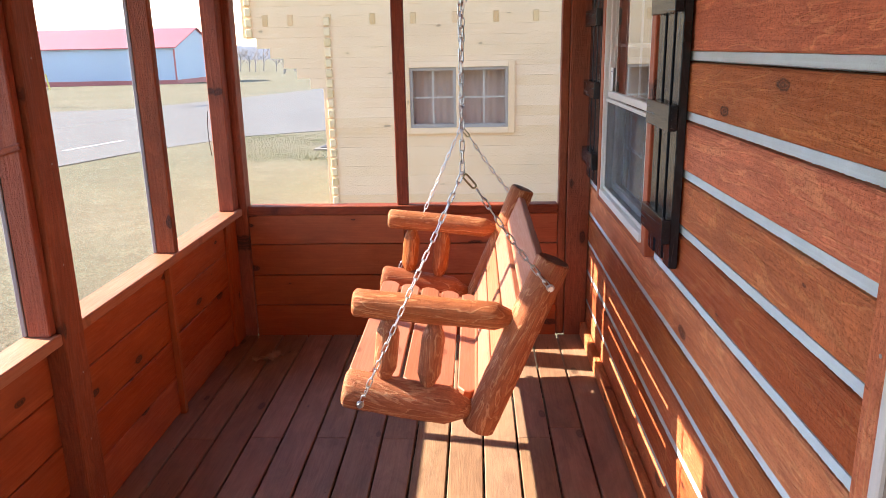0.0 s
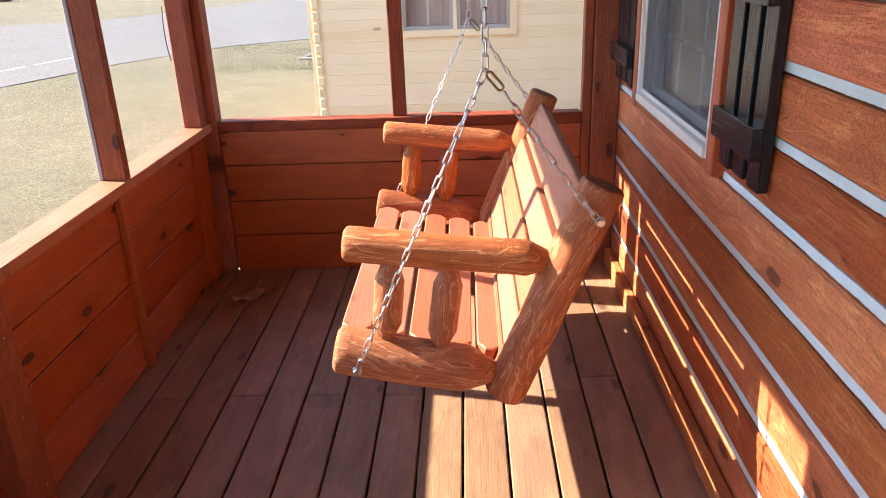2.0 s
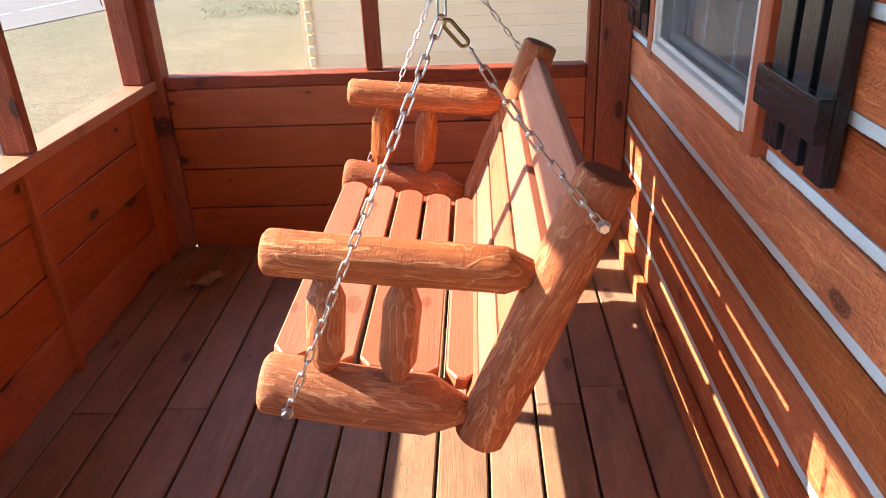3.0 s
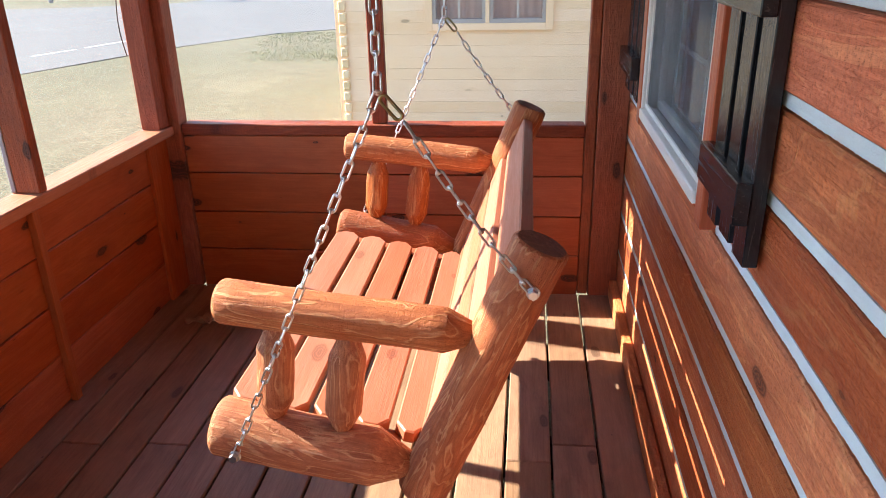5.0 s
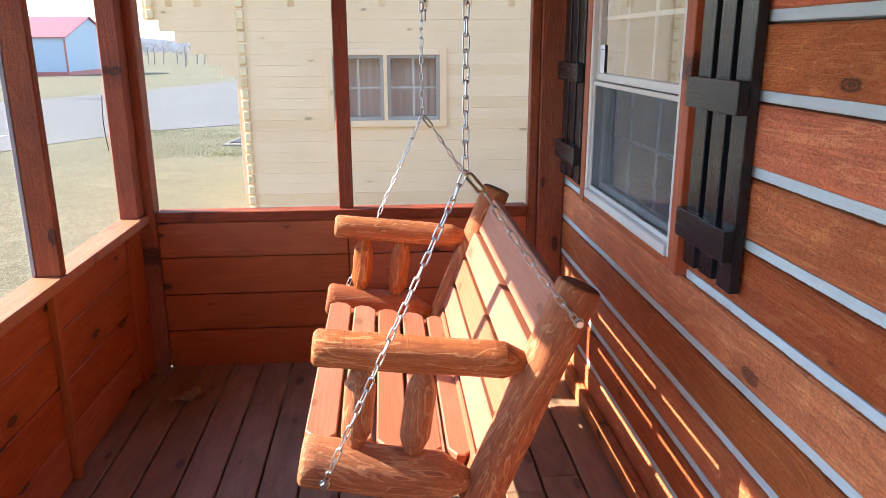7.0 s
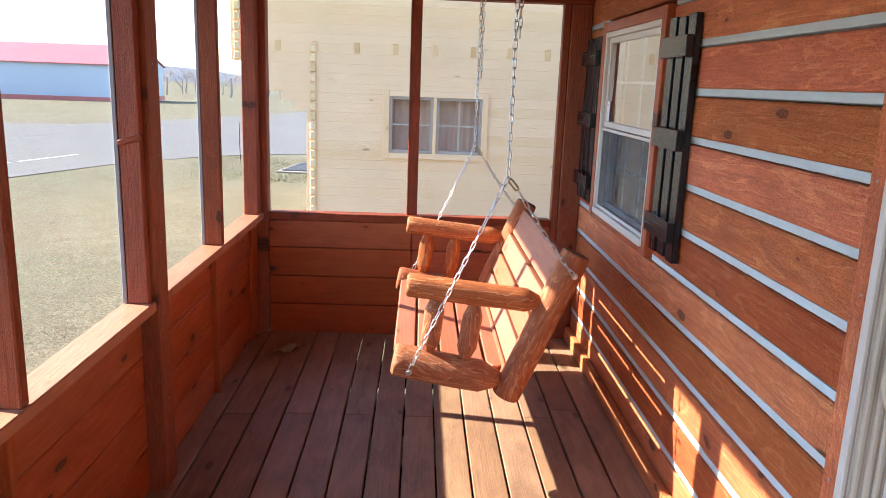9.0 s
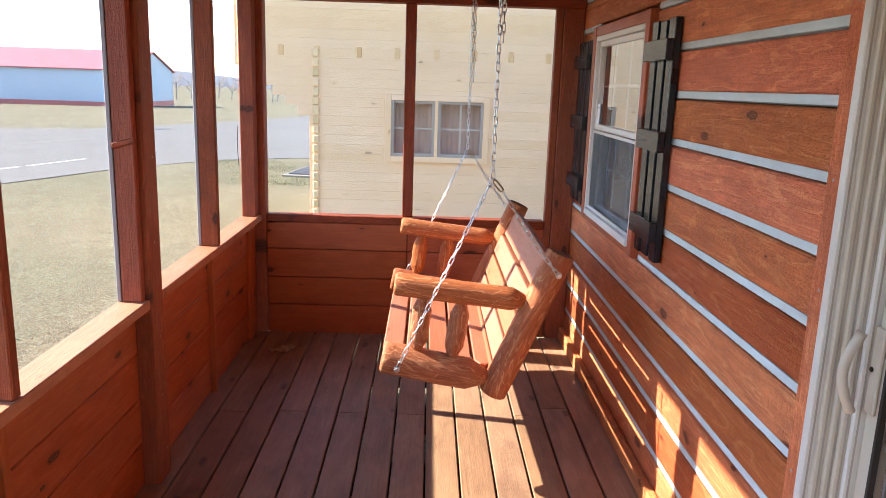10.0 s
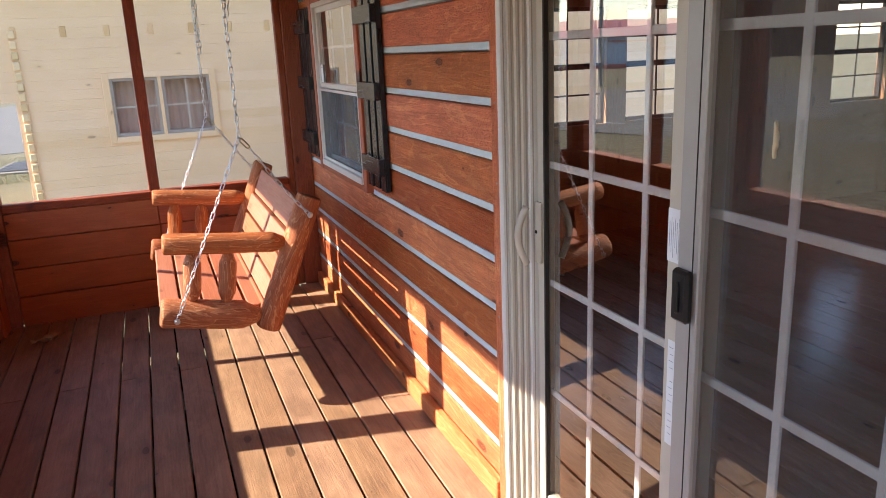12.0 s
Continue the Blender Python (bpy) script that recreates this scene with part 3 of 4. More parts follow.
beam("rail", (-0.788, Y_SOUTH - 0.08, 0.724), (1.14, Y_SOUTH, 0.774), M["post"], south)
beam("head_beam", (-0.813, Y_SOUTH - 0.08, HEAD), (1.14, Y_SOUTH, CEIL - 0.003), M["post"], south)
for x0 in (-0.872, 0.1, 1.05):
    beam("post", (x0, Y_SOUTH - 0.075, 0.775 if x0 > 0 and x0 < 1 else 0.0), (x0 + 0.082, Y_SOUTH - 0.002, HEAD), M["post"], south)

# log wall with chinking, window and sliding door
east = thing("wall_east", "orange-brown stained log wall with grey chinking", "wall", kind="structure")
WIN = (3.055, 4.135, 0.888, 1.932)
DOOR = (-0.14, 1.553, 0.0, 2.06)
CHINKS = [round(1.59 + 0.1745 * k, 4) for k in range(3, -9, -1)]
HALF = 0.0125
rnd = random.Random(4)


def holes_at(z0, z1):
    return [(y0, y1) for y0, y1, a, b in (WIN, DOOR) if z1 > a + 0.004 and z0 < b - 0.004]


levels = sorted(CHINKS)
LIP = HALF + 0.0012
bounds = [(0.0, levels[0] - LIP)] + [(a + LIP, b - LIP) for a, b in zip(levels, levels[1:])]
for z0, z1 in bounds:
    zs = sorted({z0, z1} | {v for v in (WIN[2], WIN[3], DOOR[3]) if z0 < v < z1})
    for a, b in zip(zs, zs[1:]):
        for y0, y1 in segments(Y_SOUTH - 0.1, 4.62, holes_at(a, b)):
            if y0 == DOOR[1]:
                y0 += rnd.uniform(0.002, 0.014)
            dx = rnd.uniform(-0.003, 0.003)
            beam("log", (X_EAST + dx, y0, a + 0.001), (X_EAST + 0.09, y1, b - (0.0035 if b == z1 else 0.001)), M["log_wall"], east, run="y", bevel=0.006)
for zc in levels:
    for y0, y1 in segments(Y_SOUTH - 0.1, 4.62, holes_at(zc - HALF, zc + HALF)):
        n = max(2, int((y1 - y0) / 0.006))
        bm = bmesh.new()
        rows = []
        for i in range(n + 1):
            y = y0 + (y1 - y0) * i / n
            w1 = 0.0020 * noise.noise((y * 150, zc * 5, 1.0)) + 0.0007 * noise.noise((y * 13, zc * 5, 4.0))
            w2 = 0.0016 * noise.noise((y * 9, zc * 5, 7.0))
            dx = 0.002 * noise.noise((y * 14, zc * 5, 3.0))
            x = X_EAST + 0.0042 + 0.4 * dx
            rows.append([bm.verts.new(p) for p in ((x + 0.02, y, zc - HALF - 0.002 + w1), (x, y, zc - HALF + 0.0022 + w1), (x - 0.001, y, zc), (x, y, zc + HALF + 0.0012 + w2 * 0.4), (x + 0.02, y, zc + HALF + 0.002))])
        for r0, r1 in zip(rows, rows[1:]):
            for k in range(4):
                bm.faces.new((r0[k], r1[k], r1[k + 1], r0[k + 1]))
        for r in (rows[0], rows[-1]):
            bm.faces.new(r)
        bmesh.ops.recalc_face_normals(bm, faces=bm.faces)
        part("chinking", bm, M["chink"], east, "light grey chinking strip")
for lo, hi in (((1.232, Y_SOUTH - 0.1, 0), (1.30, DOOR[0], 2.4)), ((1.232, DOOR[0], DOOR[3]), (1.30, DOOR[1], 2.4)), ((1.232, DOOR[1], 0), (1.30, WIN[0], 2.4)),
               ((1.232, WIN[0], 0), (1.30, WIN[1], WIN[2])), ((1.232, WIN[0], WIN[3]), (1.30, WIN[1], 2.4)), ((1.232, WIN[1], 0), (1.30, 4.9, 2.4))):
    beam("inner_lining", lo, hi, M["indoor_wall"], east, run="y", bevel=0)
beam("head_board", (1.145, Y_SOUTH - 0.1, 2.105), (1.228, 4.62, CEIL - 0.003), M["log_wall"], east)
base = thing("baseboard", "orange-brown stained board along the foot of the log wall", "baseboard", kind="structure")
beam("board", (1.102, 1.556, 0.002), (1.136, 4.53, 0.082), M["log_wall"], base, bevel=0.004)


# window with brown casing
def sash(parent, y0, y1, z0, z1, x, bar, cols, rows, screen=None):
    s = beam("sash", (x - 0.012, y0, z0), (x + 0.014, y0 + bar, z1), M["vinyl"], parent)
    beam("sash_bar", (x - 0.012, y1 - bar, z0), (x + 0.014, y1, z1), M["vinyl"], parent)
    beam("sash_bar", (x - 0.012, y0 + bar, z0), (x + 0.014, y1 - bar, z0 + bar), M["vinyl"], parent)
    beam("sash_bar", (x - 0.012, y0 + bar, z1 - bar), (x + 0.014, y1 - bar, z1), M["vinyl"], parent)
    g0, g1, h0, h1 = y0 + bar, y1 - bar, z0 + bar, z1 - bar
    pane = quad("pane", (x - 0.002, g0, h0), (x - 0.002, g1, h1), M["coated"], parent, 0)
    pane.visible_shadow = False
    for i in range(1, cols):
        y = g0 + (g1 - g0) * i / cols
        beam("muntin", (x + 0.003, y - 0.008, h0), (x + 0.010, y + 0.008, h1), M["vinyl"], parent, bevel=0.002)
    for j in range(1, rows):
        z = h0 + (h1 - h0) * j / rows
        beam("muntin", (x + 0.0035, g0, z - 0.008), (x + 0.0095, g1, z + 0.008), M["vinyl"], parent, bevel=0.002)


win = thing("window_1", "white vinyl double-hung window with grilles in a brown casing", "window", kind="structure")
w0, w1, wb, wt = WIN
beam("casing", (1.108, w0, wb), (1.20, w0 + 0.062, wt), M["panel"], win)
beam("casing", (1.108, w1 - 0.062, wb), (1.20, w1, wt), M["panel"], win)
beam("casing", (1.112, w0 + 0.062, wb), (1.20, w1 - 0.062, wb + 0.030), M["panel"], win)
beam("casing", (1.112, w0 + 0.062, wt - 0.05), (1.20, w1 - 0.062, wt), M["panel"], win)
a, b, c, d = w0 + 0.063, w1 - 0.063, wb + 0.031, wt - 0.051
beam("window_frame", (1.112, a, c), (1.215, a + 0.024, d), M["vinyl"], win, label="white vinyl frame")
beam("window_frame", (1.112, b - 0.024, c), (1.215, b, d), M["vinyl"], win)
beam("window_sill", (1.104, a + 0.024, c), (1.215, b - 0.024, c + 0.034), M["vinyl"], win)
beam("window_frame", (1.112, a + 0.024, d - 0.026), (1.215, b - 0.024, d), M["vinyl"], win)
a, b, c, d = a + 0.025, b - 0.025, c + 0.035, d - 0.027
mid = (c + d) / 2
sash(win, a, b, mid - 0.015, d, 1.142, 0.030, 3, 2)
sash(win, a, b, c, mid + 0.015, 1.174, 0.030, 3, 2)
quad("insect_screen", (1.128, a + 0.01, c + 0.01), (1.128, b - 0.01, mid - 0.02), M["dark_screen"], win, 0, "dark fibreglass insect screen")
for lo, hi in (((1.122, a, c), (1.134, a + 0.016, mid - 0.018)), ((1.122, b - 0.016, c), (1.134, b, mid - 0.018)), ((1.122, a + 0.016, c), (1.134, b - 0.016, c + 0.016)), ((1.122, a + 0.016, mid - 0.034), (1.134, b - 0.016, mid - 0.018))):
    beam("screen_frame", lo, hi, M["vinyl"], win, bevel=0.002)


tag = thing("sticker", "small white energy label on the window glass", "label", pose(1.1345, 3.985, 1.475))
beam("paper", (-0.0006, -0.028, -0.055), (0.0, 0.028, 0.05), M["label"], tag, bevel=0)
beam("text_bar", (-0.0011, -0.02, 0.03), (-0.0007, 0.02, 0.034), M["ink"], tag, run="y", bevel=0)


# shutters
def shutter(y0, y1, label):
    t = thing("shutter", label, "shutter", pose(X_EAST, (y0 + y1) / 2, 0.945), group="shutters beside the window")
    w, h = y1 - y0, 0.925
    sw = (w - 2 * 0.032) / 3
    for i in range(3):
        y = -w / 2 + sw * i + 0.032 * i
        beam("slat", (-0.032, y, 0.0 + 0.004 * (i % 2)), (-0.005, y + sw, h - 0.005 * (i % 2)), M["shutter"], t, bevel=0.002)
    for z in (0.080, 0.428, 0.770):
        beam("batten", (-0.060, -w / 2 - 0.004, z), (-0.0325, w / 2 + 0.004, z + 0.078), M["shutter"], t, bevel=0.002)
    return t


shutter(2.718, 3.005, "black-stained board-and-batten shutter hung on the log wall")
shutter(4.160, 4.500, "black-stained board-and-batten shutter hung beside the corner post")

# sliding glass door
door = thing("door_1", "almond vinyl sliding glass door with white grilles and a screen", "door", kind="structure")
beam("casing", (1.113, 1.492, 0.0), (1.20, 1.552, 2.06), M["log_wall"], door)
beam("casing", (1.113, -0.14, 2.0), (1.20, 1.49, 2.06), M["log_wall"], door)
beam("casing", (1.113, -0.14, 0.0), (1.20, -0.09, 1.998), M["log_wall"], door)
STEPS = ((1.408, 1.172, "vinyl"), (1.4215, 1.156, "almond"), (1.435, 1.142, "almond"), (1.4485, 1.124, "almond"), (1.464, 1.106, "vinyl"))
for i, (y, x, mat) in enumerate(STEPS):
    top = 1.998 if i else 1.954
    y1 = STEPS[i + 1][0] - 0.0005 if i < 4 else 1.490
    beam("door_frame", (x, y, 0.0), (1.25, y1, top), M[mat], door)
    beam("frame_groove", (x + 0.0095, y - 0.0012, 0.05), (x + 0.0135, y + 0.0006, 1.95), M["taupe"], door, bevel=0)
beam("door_frame", (1.125, -0.088, 1.955), (1.25, 1.407, 1.998), M["almond"], door)
beam("door_frame", (1.125, -0.088, 0.0), (1.25, -0.05, 1.954), M["almond"], door)
beam("threshold", (1.095, -0.088, 0.0), (1.25, 1.407, 0.045), M["almond"], door)
ROWS_Z = [0.50, 0.87, 1.24, 1.61]


def leaf_of_door(x, y0, y1, cols, stile0, stile1):
    p = new("door_panel")
    p.parent = door
    p["label"] = "sliding panel with white grilles between the glass"
    beam("stile", (x - 0.016, y0, 0.047), (x + 0.02, y0 + stile0, 1.953), M["almond"], p)
    beam("stile", (x - 0.016, y1 - stile1, 0.047), (x + 0.02, y1, 1.953), M["almond"], p)
    g0, g1 = y0 + stile0, y1 - stile1
    beam("bottom_rail", (x - 0.016, g0, 0.047), (x + 0.02, g1, 0.125), M["almond"], p)
    beam("top_rail", (x - 0.016, g0, 1.885), (x + 0.02, g1, 1.953), M["almond"], p)
    pane = quad("pane", (x - 0.004, g0, 0.125), (x - 0.004, g1, 1.885), M["glass"], p, 0)
    pane.visible_shadow = False
    for y in cols:
        beam("muntin", (x + 0.001, y - 0.011, 0.125), (x + 0.009, y + 0.011, 1.885), M["vinyl"], p, bevel=0.002)
    for z in ROWS_Z:
        beam("muntin", (x + 0.0015, g0, z - 0.011), (x + 0.0085, g1, z + 0.011), M["vinyl"], p, bevel=0.002)
    return p


leaf_of_door(1.212, 0.64, 1.407, (1.136, 0.895), 0.06, 0.045)
beam("gasket", (1.192, 1.352, 0.10), (1.2065, 1.3615, 1.90), M["gap"], door, bevel=0.001)
second = leaf_of_door(1.166, -0.05, 0.722, (0.40, 0.17), 0.06, 0.074)
sc = new("screen_door")
sc.parent = door
sc["label"] = "grey-framed sliding insect screen"
for lo, hi in (((1.122, 0.586, 0.048), (1.146, 0.652, 1.95)), ((1.122, -0.048, 0.048), (1.146, 0.012, 1.95)), ((1.122, 0.012, 0.048), (1.146, 0.586, 0.12)), ((1.122, 0.012, 1.89), (1.146, 0.586, 1.95))):
    beam("screen_frame", lo, hi, M["grey_alu"], sc)
beam("screen_bead", (1.1205, 0.6020, 0.06), (1.1225, 0.6050, 1.94), M["gap"], sc, bevel=0.001)
quad("insect_screen", (1.134, 0.012, 0.12), (1.134, 0.586, 1.89), M["door_screen"], sc, 0)
# nail heads in the brown casing
for z in (0.28, 0.72, 1.17, 1.42, 1.80):
    part("nail", disc(0.0038, 0.0012, 10, 0.0004), M["grey_alu"], door, "", pose(1.113, 1.522 + 0.006 * math.sin(z * 9), z, 0, -90, 0))
# black pull of the screen door
bm = slab(0.115, 0.052, 0.022, 0.012)
pull = part("handle", bm, M["black"], sc, "black plastic pull", pose(1.111, 0.620, 1.065) @ Matrix(((0, 0, 1, 0), (0, 1, 0, 0), (-1, 0, 0, 0), (0, 0, 0, 1))))
beam("grip", (1.092, 0.614, 1.03), (1.0995, 0.622, 1.10), M["black"], sc, bevel=0.003)
# moulded grip on the jamb side
pts = [(1.148 - 0.030 * math.sin(math.pi * i / 12), 1.388, 0.935 + 0.18 * i / 12) for i in range(13)]
part("handle", tube(pts, 0.011, seg=10), M["almond"], door, "almond curved pull handle", smooth=True)
beam("handle_plate", (1.186, 1.372, 0.93), (1.1955, 1.406, 1.125), M["almond"], door, label="almond handle plate")
part("lock", disc(0.006, 0.004, 12), M["gap"], door, "", pose(1.1855, 1.394, 1.03, 0, -90, 0))
# stickers on the meeting stile
lab = thing("sticker", "white printed label on the door stile", "label", pose(1.1495, 0.699, 1.173))
beam("paper", (-0.0006, -0.022, -0.060), (0.0, 0.022, 0.060), M["label"], lab, bevel=0)
for i in range(6):
    beam("text_bar", (-0.0011, -0.016 + 0.0062 * i, -0.050 + 0.012 * (i % 3)), (-0.0007, -0.0150 + 0.0062 * i, 0.040 - 0.009 * (i % 2)), M["ink"], lab, run="z", bevel=0)
lab = thing("sticker", "narrow grey printed strip on the door stile", "label", pose(1.1495, 0.694, 0.80))
beam("paper", (-0.0006, -0.012, -0.13), (0.0, 0.012, 0.13), M["label"], lab, bevel=0)
for i in range(14):
    if i in (4, 9):
        continue
    beam("text_bar", (-0.0011, -0.008, 0.112 - 0.0165 * i), (-0.0007, 0.007 - 0.004 * (i % 2), 0.1132 - 0.0165 * i), M["ink"], lab, run="y", bevel=0)

# dry curled leaf caught in the screen of the door
bm = bmesh.new()
rows = []
for i in range(10):
    u = i / 9
    half = 0.0055 * math.sin(math.pi * (0.08 + 0.86 * u)) * (1 + 0.25 * math.sin(u * 23))
    rows.append([bm.verts.new((-0.004 * math.cos(v * 2.2), v * half + 0.001 * math.sin(u * 9), 0.066 * (u - 0.5))) for v in (-1, -0.4, 0.4, 1)])
for r0, r1 in zip(rows, rows[1:]):
    for i in range(3):
        bm.faces.new((r0[i], r0[i + 1], r1[i + 1], r1[i]))
curl = link_mesh("dry_leaf", bm, M["husk"], None, "", True)
curl.modifiers.new("thick", 'SOLIDIFY').thickness = 0.001
curl.matrix_basis = pose(1.133, 0.419, 1.410)
tagged(curl, "curled pale dry leaf caught in the door screen", "leaf")

# room behind the door
room = thing("cabin_room", "dim wood-lined cabin room behind the glass", "room", kind="structure")
RX = 7.2
for i in range(40):
    x = 1.305 + 0.147 * i
    if x + 0.145 < RX:
        beam("floorboard", (x, Y_SOUTH, -0.03), (x + 0.145, 4.75, 0.0), M["indoor_floor"], room, bevel=0.002)
beam("room_ceiling", (1.30, Y_SOUTH - 0.1, 2.4), (RX + 0.1, 4.9, 2.45), M["indoor_wall"], room)
beam("room_wall", (RX, Y_SOUTH, -0.03), (RX + 0.1, 4.75, 2.4), M["indoor_wall"], room, run="y")
beam("room_wall", (1.302, Y_SOUTH - 0.1, -0.03), (RX, Y_SOUTH - 0.002, 2.4), M["indoor_wall"], room, run="x")
WINS = [(2.98, 3.66), (3.85, 4.53), (6.15, 6.85)]
for a, b in segments(1.302, RX, WINS):
    beam("room_wall", (a, 4.752, -0.03), (b, 4.87, 2.4), M["indoor_wall"], room, run="z", bevel=0)
for a, b in WINS:
    beam("room_wall", (a, 4.752, -0.03), (b, 4.87, 0.93), M["indoor_wall"], room, run="x", bevel=0)
    beam("room_wall", (a, 4.752, 1.86), (b, 4.87, 2.4), M["indoor_wall"], room, run="x", bevel=0)
for i, (a, b) in enumerate(WINS):
    w = thing("window_%d" % (i + 2), "dark-framed double-hung window in the far cabin wall", "window", kind="structure")
    for lo, hi in (((a, 4.79, 0.93), (a + 0.03, 4.84, 1.86)), ((b - 0.03, 4.79, 0.93), (b, 4.84, 1.86)), ((a + 0.03, 4.79, 0.93), (b - 0.03, 4.84, 0.96)), ((a + 0.03, 4.79, 1.83), (b - 0.03, 4.84, 1.86)), ((a + 0.03, 4.78, 1.375), (b - 0.03, 4.84, 1.42))):
        beam("window_frame", lo, hi, M["gap"], w, bevel=0.002)
    for z in (1.17, 1.62):
        beam("muntin", (a + 0.03, 4.80, z - 0.007), (b - 0.03, 4.81, z + 0.007), M["gap"], w, bevel=0.001)
    beam("muntin", ((a + b) / 2 - 0.007, 4.80, 0.96), ((a + b) / 2 + 0.007, 4.81, 1.375), M["gap"], w, bevel=0.001)
    beam("muntin", ((a + b) / 2 - 0.007, 4.80, 1.42), ((a + b) / 2 + 0.007, 4.81, 1.83), M["gap"], w, bevel=0.001)
beam("cabin_roof", (1.31, -2.9, 2.47), (RX + 0.3, 5.1, 2.6), M["roofing"], roof, run="y")
# near-black block fills the unseen space under the cabin
beam("cabin_foot", (1.2, Y_SOUTH - 0.1, -0.5), (RX + 0.1, 4.87, -0.035), M["gap"], room, run="y", bevel=0)

# ---------------------------------------------------------------- the swing
SN, SF = 2.775, 4.03                 # middles of the two side frames along y
swing = thing("porch_swing", "orange-stained peeled-log porch swing with slatted seat hung on chains", "swing", pose(0, 0, 0))


def side_frame(y, dx, dz, seed):
    def log_part(name, a, b, r, **k):
        a = (a[0] + dx, y + a[1], a[2] + dz)
        b = (b[0] + dx, y + b[1], b[2] + dz)
        ln = (Vector(b) - Vector(a)).length
        ob = part(name, round_log(ln, r, seed=seed, **k), [M["log"], M["log_end"]], swing, "", along(a, b))
        return smooth_sides(ob)
    log_part("back_post", (0.508, 0, 0.362), (0.758, 0, 0.962), 0.057, lumps=0.03, chamfer=0.008)
    log_part("armrest", (0.098, 0, 0.820), (0.645, 0, 0.760), 0.047, cone_b=0.075, tip=0.34, chamfer=0.012)
    log_part("lower_rail", (0.052, 0, 0.512), (0.508, 0, 0.427), 0.066, cone_b=0.105, tip=0.26, chamfer=0.014)
    for x0, z0, x1, z1 in ((0.190, 0.545, 0.218, 0.778), (0.336, 0.520, 0.372, 0.760)):
        log_part("spindle", (x0, 0.0, z0 - 0.012), (x1, 0.0, z1 + 0.002), 0.040, cone_a=0.058, cone_b=0.062, tip=0.40, flats=7, lumps=0.05)


side_frame(SN, 0, 0, 1)
side_frame(SF, -0.022, 0.0, 5)


def clipped_slat(length, width, thick, clip):
    """A board with clipped corners at both ends, along x."""
    bm = bmesh.new()
    l, w = length / 2, width / 2
    out = [(-l + clip, -w), (l - clip, -w), (l, -w + clip * 0.8), (l, w - clip * 0.8), (l - clip, w), (-l + clip, w), (-l, w - clip * 0.8), (-l, -w + clip * 0.8)]
    top = [bm.verts.new((x, y, thick / 2)) for x, y in out]
    low = [bm.verts.new((x, y, -thick / 2)) for x, y in out]
    bm.faces.new(top)
    bm.faces.new(low[::-1])
    for i in range(8):
        bm.faces.new((low[i], low[(i + 1) % 8], top[(i + 1) % 8], top[i]))
    bmesh.ops.bevel(bm, geom=[e for e in bm.edges if abs(e.verts[0].co.z - e.verts[1].co.z) < 1e-6], offset=0.004, segments=1, affect='EDGES')
    bmesh.ops.recalc_face_normals(bm, faces=bm.faces)
    return bm


mid_y = (SN + SF) / 2
tilt = -math.degrees(math.atan2(0.084, 0.453))
for i in range(5):
    x = (0.102, 0.197, 0.292, 0.387, 0.478)[i]
    z = 0.512 - 0.185 * (x - 0.052) + 0.012
    # seat slats run along y, leaning back with the rails
    m = pose(x - 0.008, mid_y - 0.02, z, 0, -tilt, 0) @ pose(0, 0, 0, 0, 0, 90)
    part("seat_slat", clipped_slat(SF - SN - 0.19, 0.084 if i < 4 else 0.070, 0.034, 0.030), M["slat"], swing, "", m)
for x in (0.12, 0.35):
    z = 0.512 - 0.185 * (x - 0.052) - 0.038
    a, b = (x, SN + 0.02, z), (x - 0.02, SF - 0.02, z)
    smooth_sides(part("stretcher", round_log((Vector(b) - Vector(a)).length, 0.026, seed=9, lumps=0.04), [M["log"], M["log_end"]], swing, "", along(a, b)))
for y in (SN + 0.085, SF - 0.105):
    z = 0.512 - 0.185 * (0.25 - 0.052) - 0.022
    piece("cleat", (0.40, 0.062, 0.032), M["slat"], pose(0.25, y, z, 0, -tilt, 0), swing, 0.004)
U = Vector((0.250, 0, 0.600)).normalized()
F = Vector((-U.z, 0, U.x))           # out of the back, towards the sitter
for i in range(5):
    s = 0.052 + 0.117 * i + 0.018 * (i == 4) + 0.022 * (i == 0)
    c = Vector((0.508 - 0.011, mid_y, 0.362)) + U * s + F * (0.018 if i < 4 else 0.004)
    m = Matrix.Translation(c) @ Matrix((Vector((0, 1, 0)), U, Vector((0, 1, 0)).cross(U))).transposed().to_4x4()
    w = (0.066, 0.101, 0.101, 0.101, 0.146)[i]
    part("back_slat", clipped_slat(SF - SN - 0.075, w, 0.034, 0.018 if i < 4 else 0.03), M["slat"], swing, "", m)


def bolt(x, y, z, side):
    p = part("bolt", disc(0.0135, 0.004, 18), M["steel"], swing, "zinc bolt with a washer", pose(x, y, z, 90 * side, 0, 0))
    part("bolt_head", disc(0.0105, 0.012, 6), M["steel"], p, "", pose(0, 0, 0.004))
    return p


# chains
def link_shape():
    pts = []
    for i in range(20):
        ang = 2 * math.pi * i / 20
        cx = 0.0125 if math.cos(ang) >= 0 else -0.0125
        pts.append((cx + 0.0075 * math.cos(ang), 0.0066 * math.sin(ang), 0))
    bm = tube(pts, 0.0023, closed=True, seg=6)
    # the wire is wound round itself at each end
    for side in (-1, 1):
        rings = []
        for x, r in ((0.0125, 0.0030), (0.0140, 0.0052), (0.0165, 0.0054), (0.0180, 0.0030)):
            rings.append([bm.verts.new((side * x, r * 1.25 * math.cos(a), r * 0.8 * math.sin(a))) for a in [math.pi * k / 4 for k in range(8)]])
